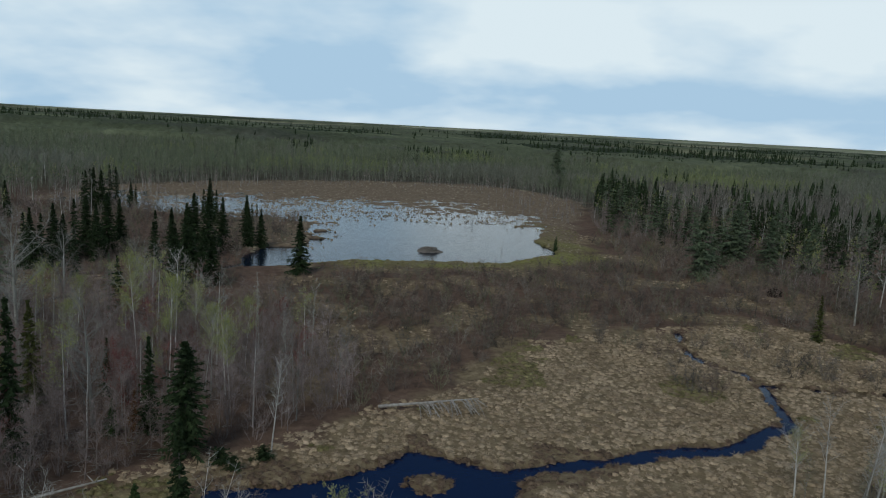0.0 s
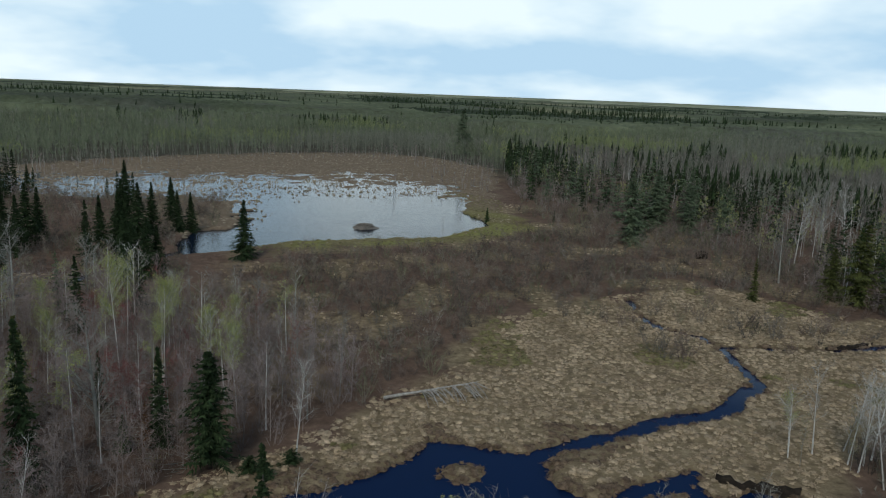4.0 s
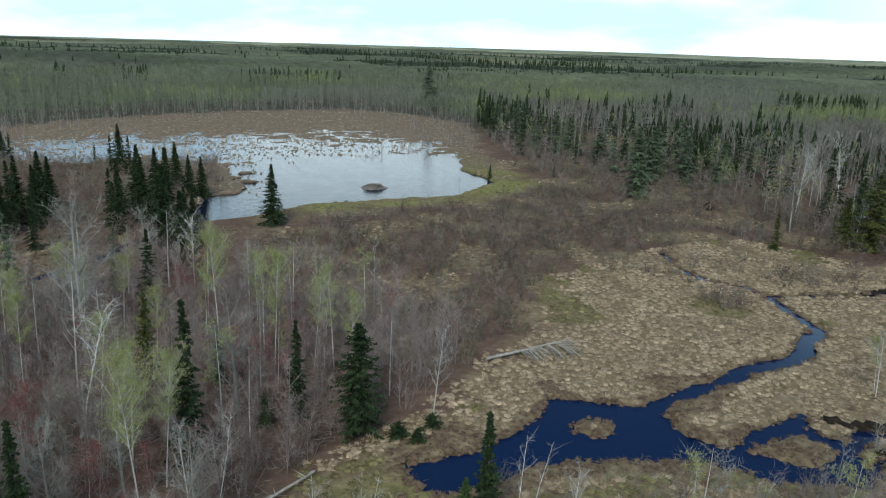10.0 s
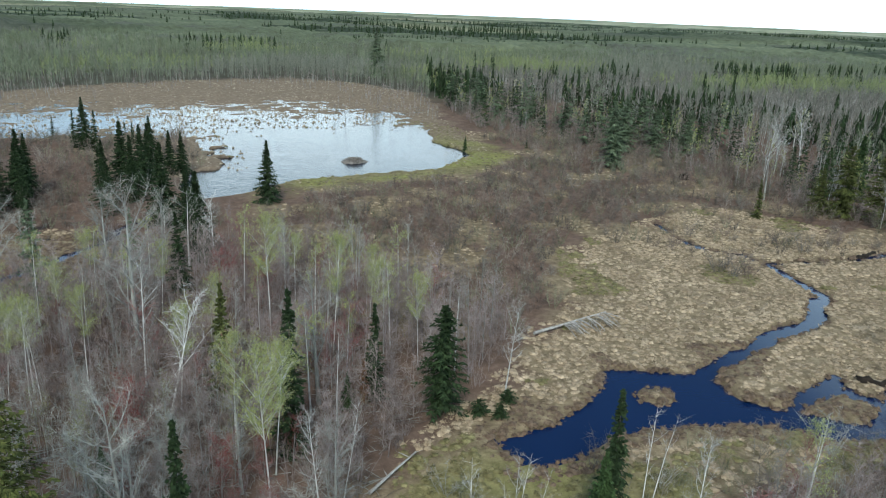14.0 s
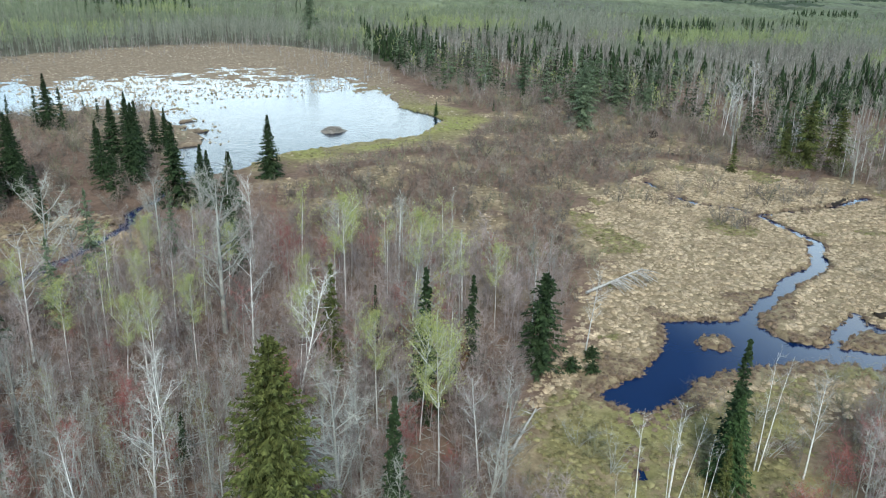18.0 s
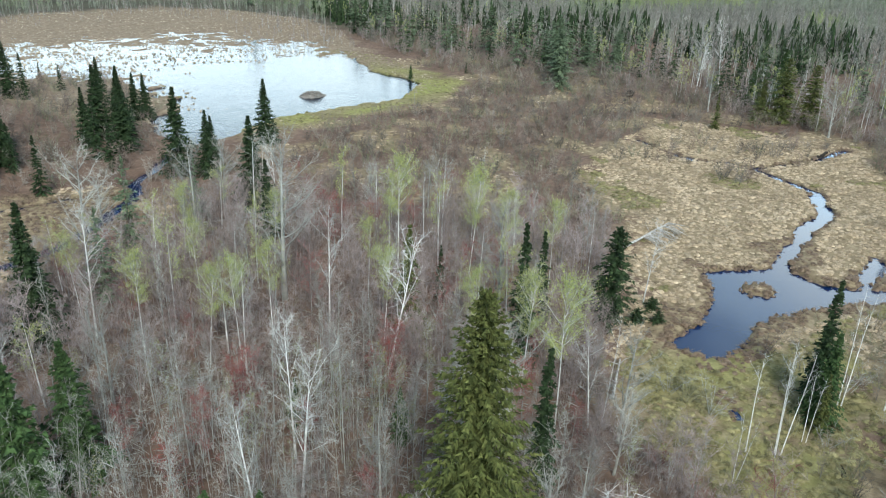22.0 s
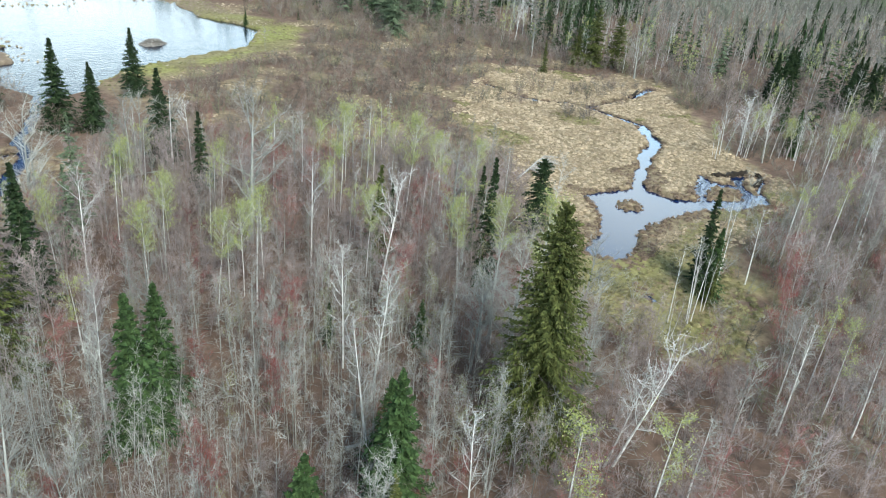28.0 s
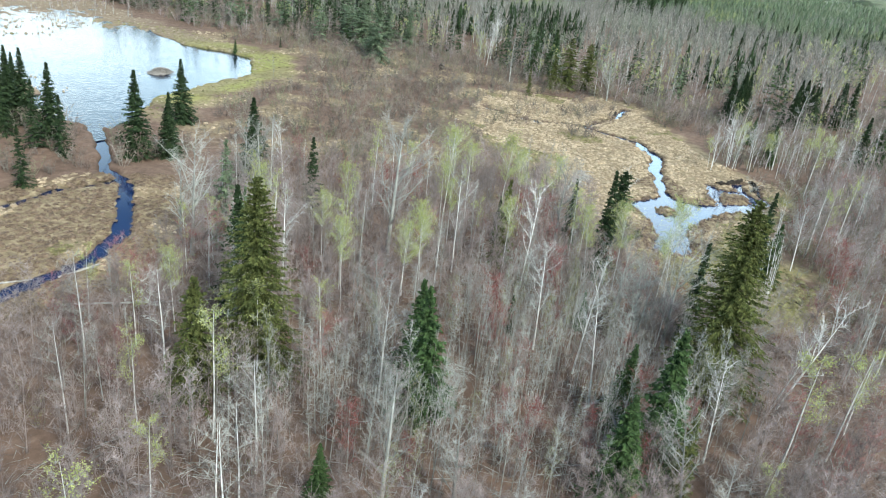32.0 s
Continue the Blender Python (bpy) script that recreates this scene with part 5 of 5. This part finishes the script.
for name, mask, shapes, mats, label, seed in (
        ("far_leafing_wood", lime, FAR_B, [FAR_GREY, FAR_GREEN], "yellow-green leafing aspens in the distance", 18),
        ("east_bare_wood", east, FINE_B, [TWIG_GREY, FAR_MAUVE], "grey-mauve bare wood behind the marsh", 21),
        ("far_aspen_wood", ~dark & ~grey & ~lime & ~east, FAR_B, [FAR_GREY, FAR_ASPEN], "grey-green budding aspen woods reaching the horizon", 13),
        ("far_bare_wood", grey, FAR_B, [FAR_GREY, FAR_GREY], "grey bare birch woods in the distance", 14),
        ("far_spruce_wood", dark, FAR_C, [BARK_DARK, NEEDLE_DARK], "dark spruce stands in the distance", 15)):
    s = spots_at(fx[mask], fy[mask], 0.85, 1.05, len(shapes), 70 + seed)
    s[:, 3] *= size[mask]
    crowd(name, shapes, s, mats, label, "woodland", seed)


STAND_EAST = [(500, 880), (700, 815), (980, 735), (1500, 600), (1900, 900), (1100, 1150), (640, 1090)]
STAND_WEST = [(-420, 600), (-200, 625), (-60, 650), (-40, 720), (-220, 800), (-460, 760)]


def far_canopy():
    """The closed canopy past the nearest far woods: stands of unlike height, with clearings, out to the fields."""
    rng = np.random.default_rng(94)
    r = 590 * (3300 / 590) ** np.linspace(0, 1, 112)
    w = np.radians(np.arange(-44, 99, 0.22))
    r, w = np.meshgrid(r, w, indexing="ij")
    n, k = r.shape
    x, y = (-60 + r * np.sin(w)).ravel(), (-10 + r * np.cos(w)).ravel()
    d = np.hypot(x, y)
    base = ground_z(x, y)
    block = vnoise(x, y, 210, 95)
    tall = np.maximum(poly_sd(x, y, STAND_EAST) < 0, poly_sd(x, y, STAND_WEST) < 0)
    top = base + 6.5 + 3.0 * step(block, 0.5, 0.55) + 4.5 * tall + rng.normal(0, 0.55, x.size) + (vnoise(x, y, 14, 96) - 0.5) * 2.2
    clear = (vnoise(x, y, 430, 97) > 0.70 - 0.12 * step(d, 1500, 2800)) & (d > 1150) & ~tall.astype(bool)
    top = np.where(clear, base + 0.6 + rng.random(x.size), top)
    top[:k] = base[:k] - 1
    i = (np.arange(n - 1)[:, None] * k + np.arange(k - 1)[None]).ravel()
    f = np.concatenate([np.stack([i, i + k, i + k + 1], 1), np.stack([i, i + k + 1, i + 1], 1)])
    me = mesh_of("far_canopy", np.stack([x, y, top], 1), f, [CANOPY])
    dark = np.maximum(step(0.7 * vnoise(x, y, 150, 98) + 0.3 * vnoise(x, y, 30, 99), 0.60, 0.70) * (d > 700), 0.45 * tall)
    for name, value in (("dark", dark), ("open", clear * 1.0)):
        me.attributes.new(name, "FLOAT", "POINT").data.foreach_set("value", value.astype(np.float32))
    tagged(new("far_canopy", me), "mottled grey-green forest canopy reaching the horizon", "woodland", kind="stuff")


far_canopy()
PLANTATION = [(285, 40), (300, 110), (325, 190), (420, 300), (620, 420), (700, 120), (600, -20)]
zx, zy = scatter(280, 700, -20, 420, 6.2, lambda x, y: (poly_sd(x, y, PLANTATION) + 40 * (vnoise(x, y, 30, 68) - 0.5) < 0) * 0.85, 107)
crowd("pine_plantation", FAR_C, spots_at(zx, zy, 0.7, 1.05, 2, 108), [BARK_DARK, NEEDLE_PINE], "green pine plantation east of the marsh", "woodland", 26)
# spruces and pines that rise over the far canopy
hx, hy = scatter(-900, 1900, 560, 1900, 13, lambda x, y: seen_side(x, y) * (np.hypot(x, y) > 640) * (1 - 0.6 * (y < 300)) * np.clip((0.75 * vnoise(x, y, 150, 98) + 0.25 * vnoise(x, y, 30, 100) - 0.58) * 5, 0.012, 0.5), 101)
crowd("horizon_spruces", FAR_C, spots_at(hx, hy, 0.9, 1.4, 2, 102), [BARK_DARK, NEEDLE_DARK], "dark spruces over the distant canopy", "woodland", 23)
# single clumps that stand in the shallows of the pond
ox, oy = scatter(-110, 44, 148, 272, 1.3, lambda x, y: (ground_z(x, y) < POND_Z) * np.maximum(step(y + 6 * vnoise(x, y, 5, 69), 204, 250), 0.7 * step(-x, 12, 36) * step(y, 154, 162)) * np.clip(2.6 * vnoise(x, y, 4, 67) - 0.7, 0, 1), 105)
crowd("pond_tussocks", [tussock(s, 9, 0.5, 0.34, 5, False) for s in (85, 86, 87)], np.stack([ox, oy, np.full(ox.size, POND_Z - 0.02), np.random.default_rng(106).uniform(0.45, 1.35, ox.size), ox * 7 % 6.28, np.arange(ox.size) % 3], 1), [SEDGE_RED], "brown sedge clumps standing in shallow pond water", "sedge", 25)
# thin dead stems along the drowned meadow's far edge
kx, ky = scatter(-116, 72, 225, 362, 2.1, lambda x, y: in_wet(x, y) * step(poly_sd(x, y, WETLAND), -42, -1) * 0.7 * vnoise(x, y, 9, 62), 103)
crowd("dead_stems", [slim_tree(s, h, 1.6, 2, n, 0.13) for s, h, n in ((109, 3.0, 22), (110, 2.2, 18), (111, 6.0, 12))], spots_at(kx, ky, 0.5, 1.1, 3, 104), [TWIG_GREY, TWIG_MAUVE], "thin grey brush and drowned stems at the meadow's edge", "woodland", 24)


# ---- single things in the marsh and the pond ----
def beaver_lodge(x, y):
    rng = random.Random(8)
    root = tagged(new("beaver_lodge"), "low beaver lodge of grey sticks and mud in the pond", "beaver lodge")
    root.location = (x, y, POND_Z)
    s = Shape()
    n, rings = 22, 6
    for k in range(rings + 1):
        f = k / rings
        for i in range(n):
            w = 6.283 * i / n
            r = (1 - f * 0.97) * (1 + 0.12 * math.sin(3 * w + 1) + rng.uniform(-0.06, 0.06))
            s.v.append((3.7 * r * math.cos(w), 2.3 * r * math.sin(w), -0.3 + 1.15 * math.sin(f * math.pi / 2) * rng.uniform(0.9, 1.05)))
    for k in range(rings):
        for i in range(n):
            a, b = k * n + i, k * n + (i + 1) % n
            s.f += [(a, b, b + n), (a, b + n, a + n)]
            s.m += [0, 0]
    part("mud_mound", from_shape("mud_mound", s, [STICK]), root, "brown mud mound")
    sticks = []
    for i in range(5):
        t = Shape()
        t.tube(bent((0, 0, 0), (1, 0, 0.05), rng.uniform(1.2, 2.4), 3, 0, rng, 0.06), [0.06, 0.05, 0.045, 0.03], 5)
        sticks.append(from_shape("stick", t, [STICK]))
    for i in range(110):
        w, f = rng.uniform(0, 6.283), rng.random() ** 0.7
        p = Vector((3.3 * (1 - f * 0.9) * math.cos(w), 2.25 * (1 - f * 0.9) * math.sin(w), -0.25 + 1.14 * math.sin(f * math.pi / 2)))
        ob = part("stick", sticks[i % 5], root)
        ob.matrix_basis = Matrix.Translation(p) @ pose(0, 0, 0, 0, rng.uniform(-4, 4), math.degrees(w) + 90 + rng.uniform(-35, 35)) @ pose(-0.9, 0, 0)


def fallen_tree(x0, y0, x1, y1, name="fallen_tree"):
    """A bleached windthrown trunk with its dead limbs hanging to one side."""
    rng = random.Random(9)
    root = tagged(new(name), "bleached fallen tree with bare dead limbs on the sedge", "fallen tree")
    z = float(ground_z(np.array([x0]), np.array([y0]))[0])
    root.location = (x0, y0, z)
    d = Vector((x1 - x0, y1 - y0, 0))
    pts = [d * k + Vector((0, 0, 0.45 + 0.6 * k)) + Vector((rng.gauss(0, 0.05), rng.gauss(0, 0.05), 0)) for k in np.linspace(0, 1, 8)]
    t = Shape()
    t.tube(pts, [0.17, 0.16, 0.14, 0.125, 0.105, 0.085, 0.06, 0.03], 8)
    part("trunk", from_shape("trunk", t, [DEADWOOD], True), root)
    side = Vector((d.y, -d.x, 0)).normalized()
    for i in range(26):
        k = rng.uniform(0.38, 0.98)
        p = along(pts, k)
        s = Shape()
        w = side * rng.uniform(0.8, 1.0) + d.normalized() * rng.uniform(0.0, 0.35) + Vector((0, 0, rng.uniform(-0.1, 0.2)))
        long = rng.uniform(1.8, 3.4)
        limb = bent(p, w, long, 4, -0.13, rng, 0.07)
        s.tube(limb, [0.065, 0.058, 0.05, 0.04, 0.012], 4)
        for j in range(4):
            q = along(limb, rng.uniform(0.3, 0.95))
            s.tube([q, q + Vector((rng.gauss(0, 1), rng.gauss(0, 1), rng.gauss(0, 0.6))).normalized() * rng.uniform(0.3, 0.8)], [0.03, 0], 3)
        part("limb", from_shape("limb", s, [DEADWOOD]), root)


def fallen_log(x0, y0, x1, y1, r, mat, label, lift=0.15, stubs=4, seed=1):
    """A log on the ground with a few broken stubs."""
    rng = random.Random(seed)
    root = tagged(new("fallen_log"), label, "log", "fallen logs in the wood")
    za, zb = ground_z(np.array([x0, x1]), np.array([y0, y1]))
    root.location = (x0, y0, float(za))
    d = Vector((x1 - x0, y1 - y0, float(zb - za)))
    pts = [d * k + Vector((rng.gauss(0, 0.04), rng.gauss(0, 0.04), lift + r * 0.6)) for k in np.linspace(0, 1, 6)]
    s = Shape()
    s.tube(pts, [r * (1 - 0.1 * i) for i in range(6)], 7)
    part("trunk", from_shape("trunk", s, [mat], True), root)
    for i in range(stubs):
        p = along(pts, rng.uniform(0.35, 0.95))
        t = Shape()
        t.tube(bent(p, (rng.gauss(0, 1), rng.gauss(0, 1), rng.uniform(0.1, 0.9)), rng.uniform(0.5, 1.6), 2, 0.0, rng), [r * 0.4, r * 0.28, 0], 4)
        part("limb_stub", from_shape("limb_stub", t, [mat]), root)


def root_plate(x, y):
    """The upturned root plate of a fallen tree: a dark disc of peat and roots."""
    rng = random.Random(31)
    root = tagged(new("root_plate"), "dark upturned root plate in the alder thicket", "tree stump")
    root.location = (x, y, float(ground_z(np.array([x]), np.array([y]))[0]))
    s = Shape()
    n = 14
    for k, (r, w) in enumerate(((1.15, 0.35), (0.7, -0.1))):
        for i in range(n):
            q = 6.283 * i / n
            s.v.append((1.35 * r * math.cos(q) * rng.uniform(0.8, 1.15), w + rng.uniform(-0.1, 0.1), max(-0.2, 0.62 + r * math.sin(q) * rng.uniform(0.8, 1.1))))
    s.v += [(0, 0.55, 0.6), (0, -0.3, 0.6)]
    for i in range(n):
        j = (i + 1) % n
        s.f += [(i, j, n + j), (i, n + j, n + i), (i, j, 2 * n), (n + i, n + j, 2 * n + 1)]
        s.m += [0] * 4
    part("peat_disc", from_shape("peat_disc", s, [PEAT_SHADE]), root)
    for i in range(12):
        t = Shape()
        q = rng.uniform(0, 6.283)
        t.tube(bent((math.cos(q) * 0.7, 0, 0.65 + math.sin(q) * 0.55), (math.cos(q), rng.uniform(-0.6, 0.6), math.sin(q) + 0.2), rng.uniform(0.5, 1.1), 3, 0, rng, 0.25), [0.07, 0.05, 0.03, 0], 4)
        part("root", from_shape("root", t, [BARK_DARK]), root)


def peat_bank(pts, name, label, height=0.5):
    """A dark undercut bank of peat along a cut channel; its near-black colour also stands for shade."""
    rng = random.Random(len(pts))
    fine = []
    for (ax, ay), (bx, by) in zip(pts, pts[1:]):
        n = max(2, int(math.hypot(bx - ax, by - ay) / 0.5))
        fine += [(ax + (bx - ax) * k / n, ay + (by - ay) * k / n) for k in range(n)]
    s = Shape()
    for x, y in fine:
        x, y = x + rng.uniform(-0.18, 0.18), y + rng.uniform(-0.18, 0.18)
        h = height * rng.uniform(0.7, 1.2)
        s.v += [(x - 0.3, y - 0.28, -0.15), (x - 0.12, y - 0.16, h * 0.75), (x + 0.1, y + 0.15, h), (x + 0.35, y + 0.4, h * 0.7), (x + 0.5, y + 0.55, -0.1)]
    for i in range(len(fine) - 1):
        for j in range(4):
            k = i * 5 + j
            s.f += [(k, k + 1, k + 6), (k, k + 6, k + 5)]
            s.m += [0, 0]
    tagged(new(name, from_shape(name, s, [PEAT_SHADE])), label, "bank")


beaver_lodge(0.2, 163.5)
fallen_tree(-4.6, 69.0, 5.4, 71.0)
root_plate(64.0, 131.4)
# the bank's own shadow is painted into the black of these two
peat_bank([(21.3, 51.6), (22.6, 49.9), (24.6, 49.4), (27.2, 48.0)], "peat_bank", "undercut peat bank beside a channel, its shadow painted black", 0.75)
peat_bank([(27.4, 47.6), (26.6, 45.9), (22.5, 45.4), (20.5, 45.5)], "peat_bank", "undercut peat bank round a sedge plot, its shadow painted black", 0.7)
peat_bank([(53.5, 81.1), (57, 81.4), (59.8, 82.2), (62.5, 82.6)], "peat_bank", "black peat bank along a marsh ditch", 0.55)
# shaded holes in the grass, their darkness built as black strips
peat_bank([(-21.6, 33.2), (-19.8, 34.2)], "peat_bank", "hole in the grass, its shade built as a black shape", 0.35)
peat_bank([(-24.6, 32.2), (-23.0, 33.0)], "peat_bank", "hole beside grass tussocks, its shade built as a black shape", 0.35)
fallen_log(-28.4, 47.9, -23.8, 51.6, 0.13, DEADWOOD, "pale fallen birch log at the marsh's edge", 0.5, 3, 41)
fallen_log(-69.6, 96.6, -66.0, 95.2, 0.16, DEADWOOD, "bleached log lying across the stream", 0.35, 2, 42)
fallen_log(-73.4, 90.5, -62.5, 79.0, 0.10, BARK_GREY, "long grey log fallen in the brush", 0.5, 5, 43)
fallen_log(-76.0, 99.5, -71.5, 97.9, 0.13, DEADWOOD, "bleached log on the sedge by the stream", 0.2, 3, 44)
fallen_log(-58.8, 46.5, -54.5, 44.8, 0.14, DEADWOOD, "broken pale log among aspen poles", 0.6, 6, 45)
fallen_log(-60.2, 43.2, -56.5, 45.6, 0.12, DEADWOOD, "broken pale log with bare stubs", 0.9, 6, 46)
fallen_log(-52.0, 57.5, -47.5, 58.8, 0.12, BARK_GREY, "grey log on brown leaf litter", 0.1, 3, 47)
fallen_log(-33.5, 72.5, -29.0, 74.5, 0.12, BARK_GREY, "grey log on the leaf litter", 0.1, 3, 48)
fallen_log(-74.0, 48.0, -70.5, 45.5, 0.14, BARK_GREY, "grey log under leafless brush", 0.1, 3, 49)
fallen_log(-44.0, 99.5, -37.5, 97.8, 0.12, DEADWOOD, "pale log in the brush by the pond", 0.4, 4, 50)
planted([(dead_snag, 53.8, 116.5, 0.9), (dead_snag, 56.5, 113, 0.6), (dead_snag, 36.2, 99, 0.5), (aspen_a, 14.6, 145.2, 0.62), (dead_snag, -79, 232, 0.9), (dead_snag, -84, 222, 0.8), (dead_snag, -70, 215, 0.7)], 3)
planted([(fir_b, 30.0, 171.5, 0.36), (spruce_a, 47, 172, 0.28), (spruce_a, -62.5, 199, 0.55), (spruce_a, -85.1, 201.7, 1.15), (fir_a, -88.5, 195.8, 1.15), (fir_a, -86.7, 195.9, 1.1), (spruce_a, -85.4, 184.2, 1.15), (fir_a, -61.3, 140.3, 1.15), (fir_a, -64.5, 138.1, 1.1), (spruce_a, -64.1, 132.9, 1.1), (fir_a, -65.0, 127.5, 1.1), (fir_a, -67.7, 124.4, 1.05), (spruce_a, -66.3, 125.4, 0.95), (fir_a, -61.0, 144.8, 1.0), (fir_a, -60.8, 134.4, 1.0), (spruce_a, -69.3, 125.7, 0.95), (fir_a, -64.0, 128.3, 0.9), (fir_a, -88.2, 219.7, 0.65), (spruce_a, -85.8, 217.0, 0.65), (fir_a, -100.7, 176.4, 0.9), (spruce_a, -47.1, 201.9, 0.42), (spruce_a, -45.1, 187.6, 0.55)], 4)
